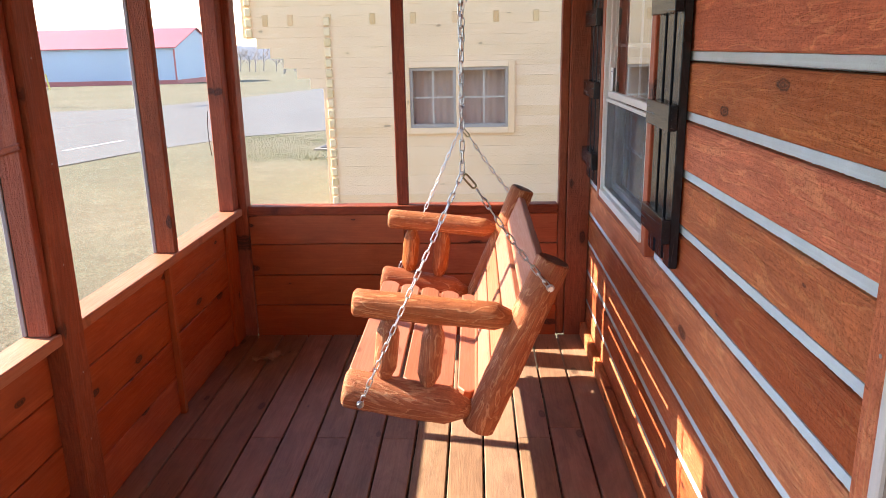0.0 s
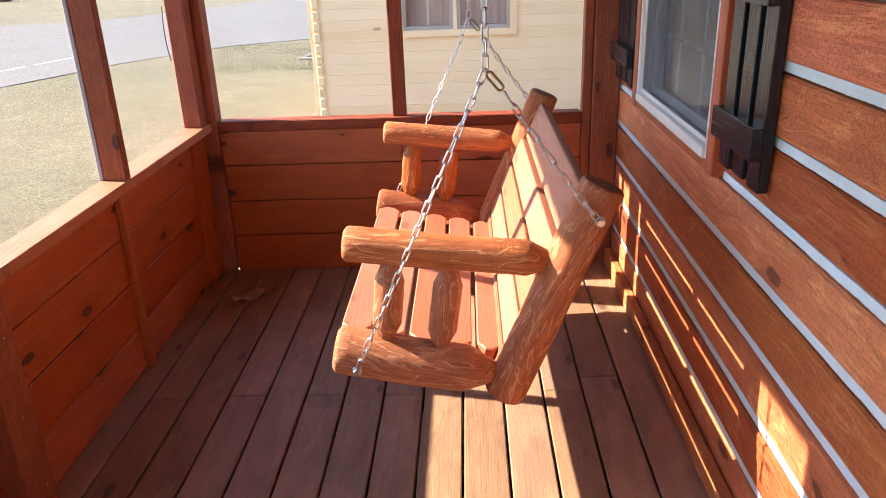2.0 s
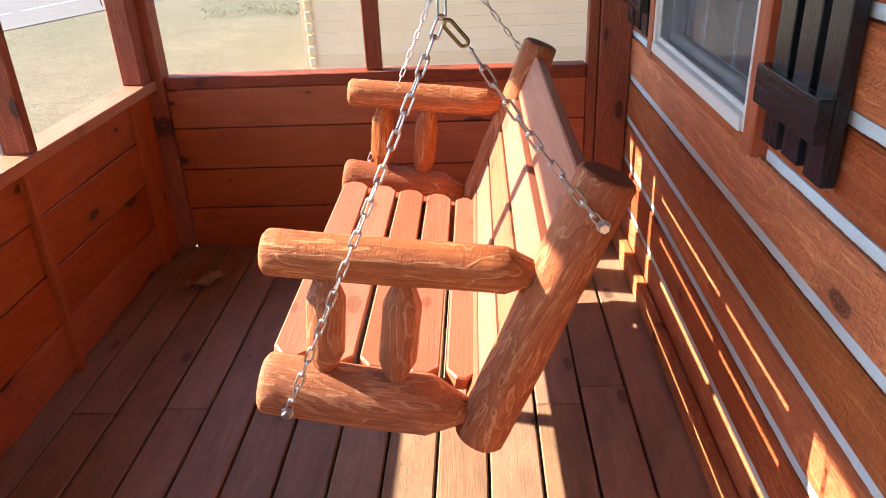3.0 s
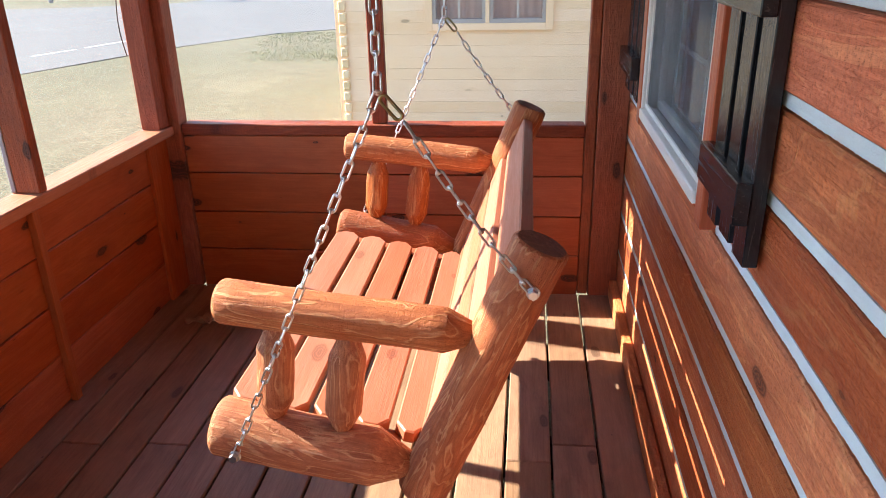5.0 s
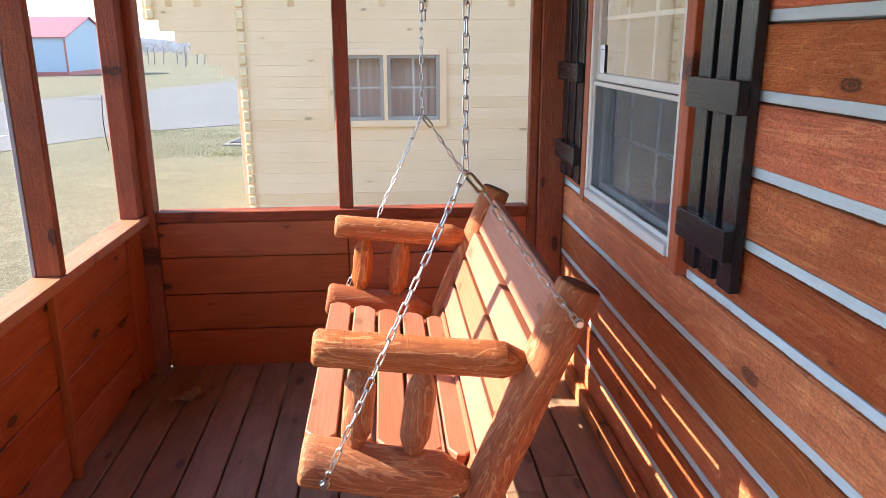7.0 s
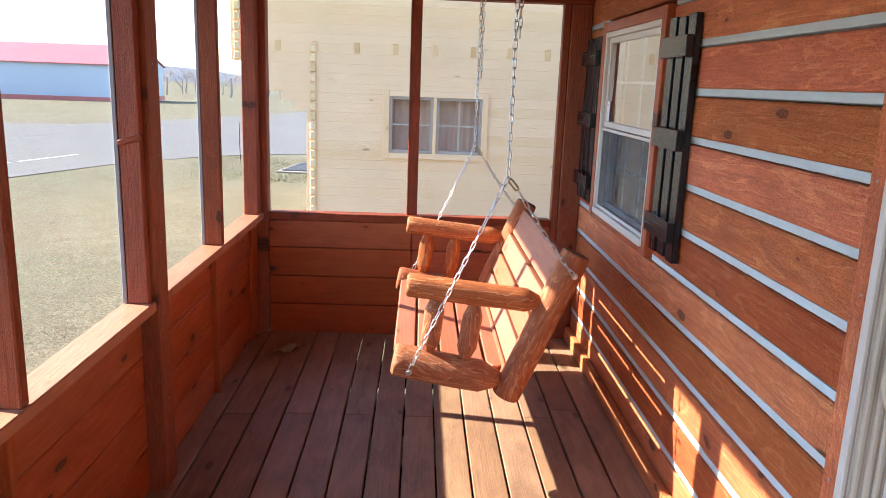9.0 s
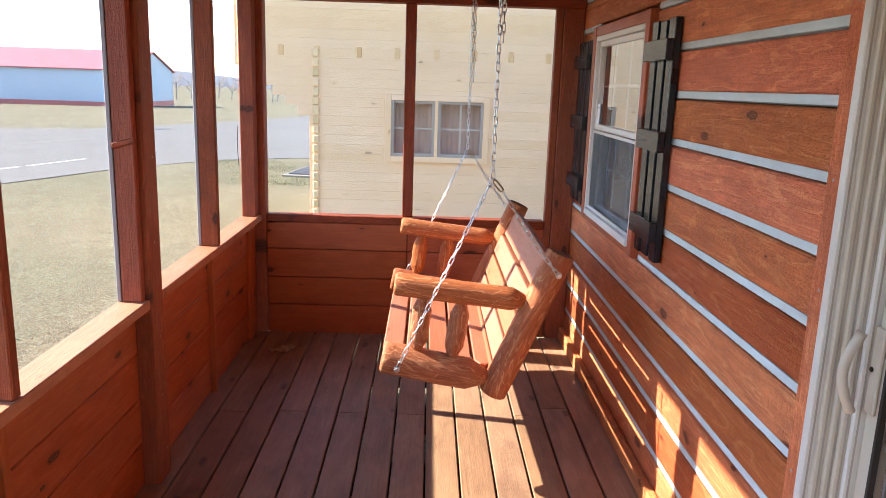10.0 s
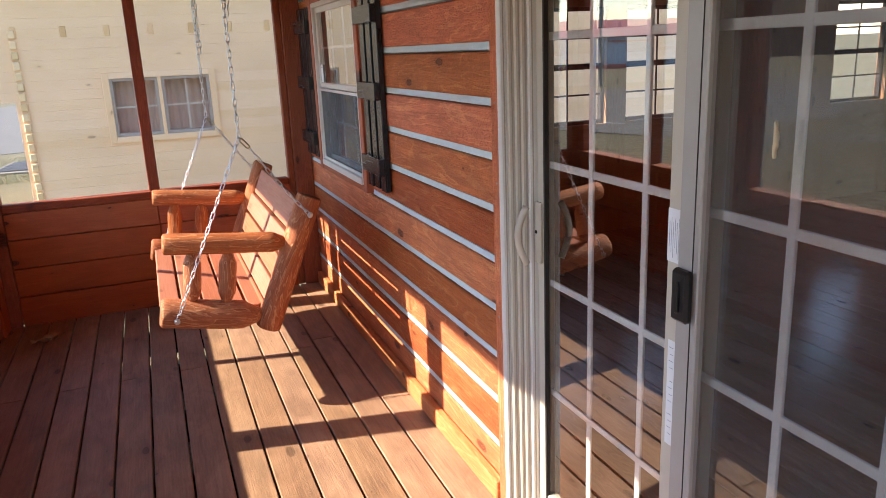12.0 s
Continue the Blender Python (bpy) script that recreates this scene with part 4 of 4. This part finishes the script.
        for r0, r1 in zip(rings, rings[1:]):
            for k in range(8):
                bm.faces.new((r0[k], r0[(k + 1) % 8], r1[(k + 1) % 8], r1[k]))
        bm.faces.new(rings[0])
        bm.faces.new(rings[-1])
    bmesh.ops.recalc_face_normals(bm, faces=bm.faces)
    return bm


def link_of(parent, mesh_holder, m):
    if "link" not in mesh_holder:
        ob = part("link", link_shape(), M["steel"], parent, "", m, smooth=True)
        mesh_holder["link"] = ob.data
        return ob
    ob = new("link", mesh_holder["link"])
    ob.parent = parent
    ob.matrix_basis = m
    return ob


STORE = {}


def chain_run(parent, a, b, sag=0.0):
    a, b = Vector(a), Vector(b)
    n = max(2, round((b - a).length / 0.0335))
    pts = [a.lerp(b, i / n) + Vector((0, 0, -sag * 4 * (i / n) * (1 - i / n))) for i in range(n + 1)]
    for i, (p, q) in enumerate(zip(pts, pts[1:])):
        link_of(parent, STORE, along((p + q) / 2, q, math.pi / 2 * (i % 2) + 0.25 + 0.2 * math.sin(i * 2.1)))


def swing_chain(y, dx, side, tail, label):
    out = y - side * 0.062
    top = Vector((0.742 + dx, out, 0.885))
    low = Vector((0.117 + dx, out - side * 0.004, 0.482))
    knot = Vector((0.467 + dx, out + side * 0.012, 1.255))
    hook = Vector((0.467 + dx, out + side * 0.02, CEIL))
    t = thing("chain", label, "chain", group="swing chains")
    chain_run(t, low, knot)
    chain_run(t, top, knot - Vector((-0.045, 0, 0.052)), 0.012)
    chain_run(t, knot, hook - Vector((0, 0, 0.03)))
    chain_run(t, (hook.x + 0.014, hook.y, CEIL - 0.04), (hook.x + 0.016, hook.y + 0.01, tail))
    # snap link at the joint
    c = knot - Vector((-0.022, 0, 0.026))
    pts = []
    for i in range(22):
        ang = 2 * math.pi * i / 22
        cx = 0.018 if math.cos(ang) >= 0 else -0.018
        pts.append((cx + 0.0075 * math.cos(ang), 0.0075 * math.sin(ang), 0))
    part("snap_link", tube(pts, 0.0032, closed=True, seg=8), M["brass"], t, "brassy oval snap link", along(c, knot), smooth=True)
    part("ceiling_hook", tube([(0, 0, 0.002), (0, 0, -0.02)] + [(0.018 * math.sin(a), 0, -0.038 + 0.018 * math.cos(a)) for a in [math.radians(v) for v in range(0, 300, 30)]], 0.004), M["steel"], t, "", Matrix.Translation(hook), smooth=True)
    bolt(top.x, y - side * 0.058, top.z, side)
    bolt(low.x, y - side * 0.066, low.z, side)
    return t


swing_chain(SN, 0.0, 1, 1.76, "zinc-plated steel chain that carries the front end of the swing")
swing_chain(SF, -0.03, -1, 1.62, "zinc-plated steel chain that carries the far end of the swing")

# dry leaves on the deck
rl = random.Random(8)
for k, (lx, ly) in enumerate(((-0.64, 4.14), (-0.585, 4.175))):
    bm = bmesh.new()
    rows = []
    for i in range(8):
        u = i / 7
        half = 0.028 * math.sin(math.pi * min(1, u * 0.93 + 0.07)) * (1 + 0.4 * math.sin(u * 19 + k))
        rows.append([bm.verts.new((-0.062 + 0.124 * u, v * half * 1.25, 0.004 + 0.018 * abs(v) + 0.012 * math.sin(u * 7 + v * 2 + k) + 0.010)) for v in (-1, -0.5, 0, 0.5, 1)])
    for r0, r1 in zip(rows, rows[1:]):
        for i in range(4):
            bm.faces.new((r0[i], r0[i + 1], r1[i + 1], r1[i]))
    ob = link_mesh("dry_leaf", bm, M["leaf"], None, "", True)
    mod = ob.modifiers.new("thick", 'SOLIDIFY')
    mod.thickness = 0.0012
    ob.matrix_basis = pose(lx, ly, 0.0, 0, 0, 20 + 60 * k)
    tagged(ob, "crumpled dry brown leaf on the deck", "leaf", group="leaves on the deck")

# ---------------------------------------------------------------- outdoors


def ground_z(x, y):
    s = -0.3 * x + 0.95 * y
    return -0.4 - 0.018 * min(max(0.0, s - 6.0), 150.0)


def spread(n, reach, start):
    """Places from -reach to reach that lie closer round start."""
    k = np.linspace(-1, 1, n)
    return start + np.sign(k) * (np.abs(k) ** 3) * reach + k * 25


xs, ys = spread(120, 900, -6), spread(120, 900, 14)
verts = [(x, y, ground_z(x, y) + (0.012 * noise.noise((x * 0.35, y * 0.35, 0.0)) if abs(x) < 60 and abs(y) < 60 else 0.0)) for y in ys for x in xs]
nx = len(xs)
faces = [(j * nx + i, j * nx + i + 1, (j + 1) * nx + i + 1, (j + 1) * nx + i) for j in range(len(ys) - 1) for i in range(nx - 1)]
me = bpy.data.meshes.new("ground")
me.from_pydata(verts, [], faces)
me.materials.append(M["lawn"])
me.polygons.foreach_set("use_smooth", [True] * len(me.polygons))
tagged(new("ground", me), "dormant tan lawn that falls gently away", "ground", kind="structure")


def flat_on_ground(name, outline, lift, material, label, category):
    bm = bmesh.new()
    f = bm.faces.new([bm.verts.new((x, y, ground_z(x, y) + lift)) for x, y in outline])
    ext = bmesh.ops.extrude_face_region(bm, geom=[f])
    bmesh.ops.translate(bm, vec=(0, 0, -0.15), verts=[v for v in ext["geom"] if isinstance(v, bmesh.types.BMVert)])
    bmesh.ops.triangulate(bm, faces=bm.faces[:])
    bmesh.ops.recalc_face_normals(bm, faces=bm.faces)
    return tagged(link_mesh(name, bm, material), label, category, kind="structure")


flat_on_ground("road", [(-14.5, -12), (-11.4, 1.0), (-8.5, 13.6), (-7.4, 18), (-5.9, 21.2), (-3.9, 22.6), (0, 23.4), (12, 25), (12, 85), (-8.5, 85), (-12.2, 59.2), (-14, 47.3), (-15.6, 39.6), (-16.4, 36.8), (-19.8, 35.4), (-34, 33.5), (-60, 33), (-60, -12)], 0.010, M["asphalt"], "pale grey asphalt road", "road")
for a, b, w, mat, lab in (((-14.2, -2.0), (-9.63, 18.0), 0.11, "line", "white edge line on the road"), ((-9.58, 18.3), (-9.2, 20.6), 0.11, "line", "white edge line on the road"), ((-17.4, 2.0), (-13.0, 30.0), 0.10, "yellow", "yellow centre line on the road")):
    d = (Vector(b) - Vector(a)).normalized()
    s = Vector((-d.y, d.x)) * w / 2
    A, B = Vector(a), Vector(b)
    flat_on_ground("road_marking", [tuple(A - s), tuple(B - s), tuple(B + s), tuple(A + s)], 0.014, M[mat], lab, "road marking")


def tufts(name, material, spots, height, spread_by, blades, label, seed):
    r = random.Random(seed)
    v, f = [], []
    for x, y in spots:
        for _ in range(blades):
            a = r.uniform(0, 6.283)
            px, py = x + r.gauss(0, spread_by), y + r.gauss(0, spread_by)
            z = ground_z(px, py) - 0.01
            h = height * r.uniform(0.4, 1.2)
            w = 0.006 + h * 0.05
            lean = r.uniform(0.2, 1.1) * h
            ca, sa = math.cos(a), math.sin(a)
            i = len(v)
            v += [(px - sa * w, py + ca * w, z), (px + sa * w, py - ca * w, z), (px + ca * lean, py + sa * lean, z + h)]
            f.append((i, i + 1, i + 2))
    me = bpy.data.meshes.new(name)
    me.from_pydata(v, [], f)
    me.materials.append(material)
    return tagged(new(name, me), label, "grass", kind="stuff")


rg = random.Random(3)
spots = []
for _ in range(5200):
    y = rg.uniform(3.0, 20.0)
    x = rg.uniform(-2.0 - y * 0.46, -1.05)
    spots.append((x, y))
tufts("lawn_grass", M["blade"], spots, 0.016, 0.16, 6, "short dry tan grass", 11)
spots = []
while len(spots) < 1500:
    y = rg.uniform(15.6, 21.4)
    x0 = -4.3 - (y - 15.6) * 0.32
    x = rg.uniform(x0 - 0.3, -1.2)
    if rg.random() < 0.45 + 0.5 * noise.noise((x * 0.9, y * 0.9, 2.0)):
        spots.append((x, y))
tufts("weeds", M["weed"], spots, 0.045, 0.16, 7, "straggling green and brown weeds along the verge", 12)

# drain at the verge
drain = thing("drain", "concrete drain with a dark iron grate in the grass", "drain", pose(-2.45, 18.0, ground_z(-2.45, 18.0), 2, -1, -12))
for lo, hi in (((-0.62, -0.75, -0.1), (-0.5, 0.75, 0.085)), ((0.5, -0.75, -0.1), (0.62, 0.75, 0.085)), ((-0.5, -0.75, -0.1), (0.5, -0.62, 0.085)), ((-0.5, 0.62, -0.1), (0.5, 0.75, 0.085))):
    beam("kerb", lo, hi, M["concrete"], drain, bevel=0.01)
for i in range(14):
    beam("grate_bar", (-0.5, -0.60 + 0.09 * i, 0.07), (0.5, -0.56 + 0.09 * i, 0.11), M["iron"], drain, bevel=0)
# near-black block stands for the shade beneath the grate
beam("pit", (-0.5, -0.62, -0.1), (0.5, 0.62, 0.04), M["gap"], drain, bevel=0)

# the neighbouring log house
HY = 9.3
house = thing("log_house", "raw pale pine log house with stepped wall ends", "house")
wall_part = new("wall")
wall_part.parent = house
wall_part["label"] = "raw cream pine log wall"
COURSE = 0.1155
HW = (-0.33, 0.965, 0.645, 1.475)        # opening with the window pair
n0 = -0.66
for k in range(34):
    z0 = n0 + COURSE * k
    z1 = z0 + COURSE
    if z1 > 3.2:
        break
    zc = (z0 + z1) / 2
    left = -1.27
    if zc > 1.16:
        left = -1.27 - 0.150 * min(6, 1 + int((zc - 1.16) / COURSE))
    zs = sorted({z0 + 0.0004, z1 - 0.0004} | {v for v in HW[2:] if z0 + 0.01 < v < z1 - 0.01})
    for c, d in zip(zs, zs[1:]):
        hole = [(HW[0], HW[1])] if d > HW[2] + 0.004 and c < HW[3] - 0.004 else []
        for a, b in segments(left, 8.0, hole):
            beam("log", (a, HY + 0.001 * (k % 3), c), (b, HY + 0.12, d), M["pine"], wall_part, run="x", bevel=0.0007)
# crossing log ends at the corners
for k in range(34):
    z0 = n0 + COURSE * k
    if z0 < 1.93:
        beam("log_end", (-1.225, HY - 0.035, z0 + 0.010), (-1.150, HY - 0.001, z0 + COURSE - 0.010), M["pine_end"], wall_part, run="y", bevel=0.014)
        beam("side_log", (-1.225, HY + 0.125, z0 + 0.001), (-1.12, HY + 6.0, z0 + COURSE - 0.001), M["pine"], wall_part, run="y", bevel=0.006)
    elif z0 < 3.0:
        beam("side_log", (-1.225, HY + 0.125, z0 + 0.001), (-1.12, HY + 6.0, z0 + COURSE - 0.001), M["pine"], wall_part, run="y", bevel=0.006)
    if 1.75 < z0 < 3.0:
        beam("log_end", (-2.13, HY - 0.035, z0 + 0.010), (-2.055, HY - 0.001, z0 + COURSE - 0.010), M["pine_end"], wall_part, run="y", bevel=0.014)
        if z0 > 1.9:
            beam("side_log", (-2.13, HY + 0.125, z0 + 0.001), (-2.035, HY + 6.0, z0 + COURSE - 0.001), M["pine"], wall_part, run="y", bevel=0.006)
for x in (-1.90, -1.61, -1.17, -0.66, -0.195, 0.285, 0.75, 1.2, 1.66):
    beam("joist_end", (x - 0.035, HY - 0.004, 1.895), (x + 0.034, HY + 0.02, 2.02), M["pine_stain"], wall_part, run="z", bevel=0.006)
hw = new("window")
hw.parent = house
hw["label"] = "pair of taupe-framed windows with white grilles and drawn curtains"
a, b, c, d = HW
beam("casing", (a, HY - 0.03, c), (a + 0.075, HY + 0.1, d), M["pine"], hw)
beam("casing", (b - 0.075, HY - 0.03, c), (b, HY + 0.1, d), M["pine"], hw)
beam("casing", (a + 0.075, HY - 0.03, c), (b - 0.075, HY + 0.1, c + 0.07), M["pine"], hw)
beam("casing", (a + 0.075, HY - 0.03, d - 0.07), (b - 0.075, HY + 0.1, d), M["pine"], hw)
beam("mullion", (0.286, HY - 0.028, c + 0.07), (0.325, HY + 0.1, d - 0.07), M["pine"], hw)
for p0, p1 in ((a + 0.075, 0.286), (0.325, b - 0.075)):
    q0, q1 = c + 0.07, d - 0.07
    for lo, hi in (((p0, q0), (p0 + 0.035, q1)), ((p1 - 0.035, q0), (p1, q1)), ((p0 + 0.035, q0), (p1 - 0.035, q0 + 0.04)), ((p0 + 0.035, q1 - 0.035), (p1 - 0.035, q1))):
        beam("window_frame", (lo[0], HY - 0.005, lo[1]), (hi[0], HY + 0.08, hi[1]), M["taupe"], hw, bevel=0.002)
    pane = quad("pane", (p0 + 0.035, HY + 0.03, q0 + 0.04), (p1 - 0.035, HY + 0.03, q1 - 0.035), M["far_glass"], hw, 1)
    pane.visible_shadow = False
    xm, zm = (p0 + p1) / 2, (q0 + q1) / 2 + 0.003
    beam("muntin", (xm - 0.010, HY + 0.01, q0 + 0.04), (xm + 0.010, HY + 0.02, q1 - 0.035), M["almond"], hw, bevel=0.002)
    beam("muntin", (p0 + 0.035, HY + 0.0105, zm - 0.010), (p1 - 0.035, HY + 0.0195, zm + 0.010), M["almond"], hw, bevel=0.002)
    bm = bmesh.new()
    rows = []
    for i in range(31):
        x = p0 + (p1 - p0) * i / 30
        y = HY + 0.20 + 0.006 * math.sin(i * 1.3) + 0.003 * math.sin(i * 3.1)
        rows.append((bm.verts.new((x, y, q0 - 0.05)), bm.verts.new((x, y, q1 + 0.05))))
    for r0, r1 in zip(rows, rows[1:]):
        bm.faces.new((r0[0], r1[0], r1[1], r0[1]))
    part("curtain", bm, M["curtain"], hw, "drawn grey-brown curtain", smooth=True)
beam("roof_slab", (-2.5, HY - 0.5, 3.2), (8.3, HY + 7, 3.35), M["roofing"], house, run="x")
# added near-black box stands for the unlit inside of the house
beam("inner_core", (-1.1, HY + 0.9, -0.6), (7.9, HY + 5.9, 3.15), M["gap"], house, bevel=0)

# far barn
BY, BX, BZ = 90.0, -35.0, -2.3
barn = thing("barn", "long pale blue metal barn with a red roof", "barn", pose(BX, BY, BZ))
EAVE, RIDGE, DEEP, LONG = 4.45, 6.75, 14.8, 50.0
bm = bmesh.new()
prof = [(0, 0), (0, EAVE), (DEEP / 2, RIDGE), (DEEP, EAVE), (DEEP, 0)]
ends = [[bm.verts.new((x, y, z)) for y, z in prof] for x in (0, -LONG)]
for i in range(5):
    j = (i + 1) % 5
    bm.faces.new((ends[0][i], ends[0][j], ends[1][j], ends[1][i]))
bm.faces.new(ends[0])
bm.faces.new(ends[1][::-1])
bmesh.ops.recalc_face_normals(bm, faces=bm.faces)
part("wall", bm, M["barn_wall"], barn)
for side in (0, 1):
    y0, y1 = (-0.35, DEEP / 2) if side == 0 else (DEEP + 0.35, DEEP / 2)
    z0 = EAVE - 0.35 * (RIDGE - EAVE) / (DEEP / 2)
    bm = bmesh.new()
    vs = [bm.verts.new(p) for p in ((0.3, y0, z0 + 0.06), (0.3, y1, RIDGE + 0.06), (-LONG, y1, RIDGE + 0.06), (-LONG, y0, z0 + 0.06))]
    f = bm.faces.new(vs)
    ext = bmesh.ops.extrude_face_region(bm, geom=[f])
    bmesh.ops.translate(bm, vec=(0, 0, 0.12), verts=[v for v in ext["geom"] if isinstance(v, bmesh.types.BMVert)])
    bmesh.ops.recalc_face_normals(bm, faces=bm.faces)
    part("roof", bm, M["barn_red"], barn, "red metal roof muted for distance haze")
beam("base_band", (-26.0, -0.06, 0.1), (0.03, -0.01, 0.75), M["barn_trim"], barn)
beam("base_band", (0.01, -0.06, 0.1), (0.06, DEEP, 0.75), M["barn_trim"], barn)
beam("corner_trim", (-0.12, -0.08, 0.76), (0.08, -0.005, EAVE - 0.15), M["barn_trim"], barn)
beam("eave_trim", (-LONG, -0.12, EAVE - 0.16), (0.1, -0.005, EAVE - 0.04), M["barn_wall"], barn)
beam("door_track", (-31, -0.15, EAVE - 0.75), (-23, -0.01, EAVE - 0.5), M["barn_trim"], barn)

# winter trees along the far field


def bare_tree(x, y, h, seed):
    r = random.Random(seed)
    t = thing("bare_tree", "small leafless grey tree in the far field", "tree", pose(x, y, ground_z(x, y) - 0.1), group="far trees")
    part("trunk", tube([(0, 0, 0), (0.03 * h, 0, h * 0.3), (0.02 * h, 0.02 * h, h * 0.62)], 0.022 * h, seg=6), M["tree"], t)
    bm = bmesh.new()
    def twig(p, d, ln, rad, depth):
        q = p + d * ln
        part_bm = tube([p, p.lerp(q, 0.5) + Vector((r.gauss(0, 0.04), r.gauss(0, 0.04), 0.02)) * ln, q], rad, seg=3)
        tmp = bpy.data.meshes.new("twig")
        part_bm.to_mesh(tmp)
        part_bm.free()
        bm.from_mesh(tmp)
        bpy.data.meshes.remove(tmp)
        if depth:
            for _ in range(3):
                nd = (d + Vector((r.gauss(0, 0.5), r.gauss(0, 0.5), r.uniform(-0.1, 0.45)))).normalized()
                twig(p.lerp(q, r.uniform(0.5, 1.0)), nd, ln * r.uniform(0.5, 0.75), rad * 0.55, depth - 1)
    for i in range(6):
        z = h * (0.22 + 0.07 * i)
        a = r.uniform(0, 6.28)
        twig(Vector((0.02 * h, 0, z)), Vector((math.cos(a) * 0.7, math.sin(a) * 0.7, 0.9)).normalized(), h * 0.3, 0.010 * h, 2)
    part("crown", bm, M["tree"], t)


rt = random.Random(6)
for i in range(16):
    y = rt.uniform(150, 190)
    bare_tree(-0.335 * y + 0.155 * y * i / 15 + rt.uniform(-1, 1), y, rt.uniform(4.2, 7.2), 40 + i)

# low wooded ridge on the horizon, distance haze put into its grey-blue colour
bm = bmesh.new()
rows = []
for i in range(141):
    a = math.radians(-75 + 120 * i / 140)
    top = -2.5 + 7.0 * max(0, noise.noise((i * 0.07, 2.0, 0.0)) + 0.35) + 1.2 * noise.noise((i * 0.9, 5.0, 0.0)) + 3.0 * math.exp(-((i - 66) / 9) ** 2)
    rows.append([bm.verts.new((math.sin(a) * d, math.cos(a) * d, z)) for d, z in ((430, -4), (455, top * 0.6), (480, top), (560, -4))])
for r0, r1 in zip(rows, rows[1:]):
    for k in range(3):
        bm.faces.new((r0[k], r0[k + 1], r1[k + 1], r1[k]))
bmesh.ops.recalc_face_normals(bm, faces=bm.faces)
tagged(link_mesh("backdrop", bm, M["hill"], None, "", True), "wooded ridge with distance haze in its grey-blue colour", "hill", kind="structure")

# wooded slope beyond the fields to the west
bm = bmesh.new()
rows = []
for i in range(121):
    a = math.radians(-44 - 70 * i / 120)
    top = 11.0 + 4.0 * noise.noise((i * 0.08, 9.0, 0.0)) + 2.2 * noise.noise((i * 1.1, 4.0, 0.0)) + 1.4 * noise.noise((i * 2.7, 1.0, 0.0))
    rows.append([bm.verts.new((math.sin(a) * d, math.cos(a) * d, z)) for d, z in ((178, -4), (184, top * 0.45), (192, top * 0.8), (200, top), (240, -4))])
for r0, r1 in zip(rows, rows[1:]):
    for k in range(4):
        bm.faces.new((r0[k], r0[k + 1], r1[k + 1], r1[k]))
bmesh.ops.recalc_face_normals(bm, faces=bm.faces)
tagged(link_mesh("backdrop", bm, M["woods"]), "dark leafless winter woods on a slope", "woods", kind="structure")

# power lines and their poles beside the road
POLES = [(-70.0, 33.0), (-24.4, 40.3), (20.0, 48.0)]
for (ax, ay), (bx, by) in zip(POLES, POLES[1:]):
    for z, dy in ((6.9, -0.6), (6.9, 0.6), (6.05, 0.12)):
        pts = []
        for i in range(21):
            u = i / 20
            pts.append((ax + (bx - ax) * u, ay + (by - ay) * u + dy, z - 0.45 * 4 * u * (1 - u)))
        tagged(link_mesh("power_line", tube(pts, 0.014, seg=5), M["wire"]), "thin dark overhead power line", "cable", group="power lines")
for px, py in POLES:
    g0 = ground_z(px, py)
    pole = thing("utility_pole", "weathered wooden utility pole with a crossarm", "utility pole", pose(px, py, g0), group="utility poles")
    part("shaft", tube([(0, 0, -0.3), (0, 0, 7.2 - g0)], 0.12, seg=10), M["tree"], pole)
    beam("crossarm", (-0.06, -0.75, 6.74 - g0), (0.06, 0.75, 6.895 - g0), M["tree"], pole)
    beam("bracket", (-0.04, -0.14, 5.9 - g0), (0.04, 0.16, 6.045 - g0), M["tree"], pole)

# blue machine and a yellow post by the barn
mx, my = -46.6, 78.6
tractor = thing("machine", "small blue wheeled machine parked by the barn", "machine", pose(mx, my, ground_z(mx, my), 0, 0, 8))
beam("body", (-1.3, -0.6, 0.55), (1.1, 0.6, 1.25), M["blue"], tractor, bevel=0.12)
beam("cab", (-0.9, -0.55, 1.26), (0.5, 0.55, 2.0), M["blue"], tractor, bevel=0.15)
beam("boom", (-1.2, -0.2, 2.02), (1.3, 0.2, 2.25), M["blue"], tractor, bevel=0.05)
for wx in (-0.85, 0.75):
    for wy in (-0.78, 0.53):
        part("wheel", disc(0.55, 0.26, 20, 0.05), M["black"], tractor, "", pose(wx, wy + 0.26, 0.53, 90, 0, 0))
bx, by = -43.6, 77.6
bol = thing("bollard", "leaning yellow steel post", "post", pose(bx, by, ground_z(bx, by), 0, -9, 0))
part("tube", tube([(0, 0, -0.1), (0, 0, 1.6)], 0.09, seg=10), M["post_yellow"], bol)

# ---------------------------------------------------------------- deck boards, last
rb = random.Random(2)
k0 = -3
for k in range(k0, 12):
    x0 = -0.4835 + BOARD * k
    x1 = x0 + BOARD - 0.0080
    if k == 11:
        x1 = 1.135
    joints = [Y_SOUTH, (3.33 + rb.uniform(-0.01, 0.03)) if k % 2 == 0 else 1.28 + rb.uniform(-0.02, 0.02), 4.545]
    if k >= 9:
        joints[1] = 3.44 if k == 9 else 3.44 - 2.1 * (k % 2 == 0)
    if k % 2 == 0 and k < 9:
        joints.insert(1, 0.9)
    for a, b in zip(joints, joints[1:]):
        dz = rb.uniform(-0.0012, 0.0012)
        beam("deck_board", (x0, a + 0.0012, -0.038 + dz), (x1, b - 0.0012, dz), M["deck"], floor, bevel=0.004)
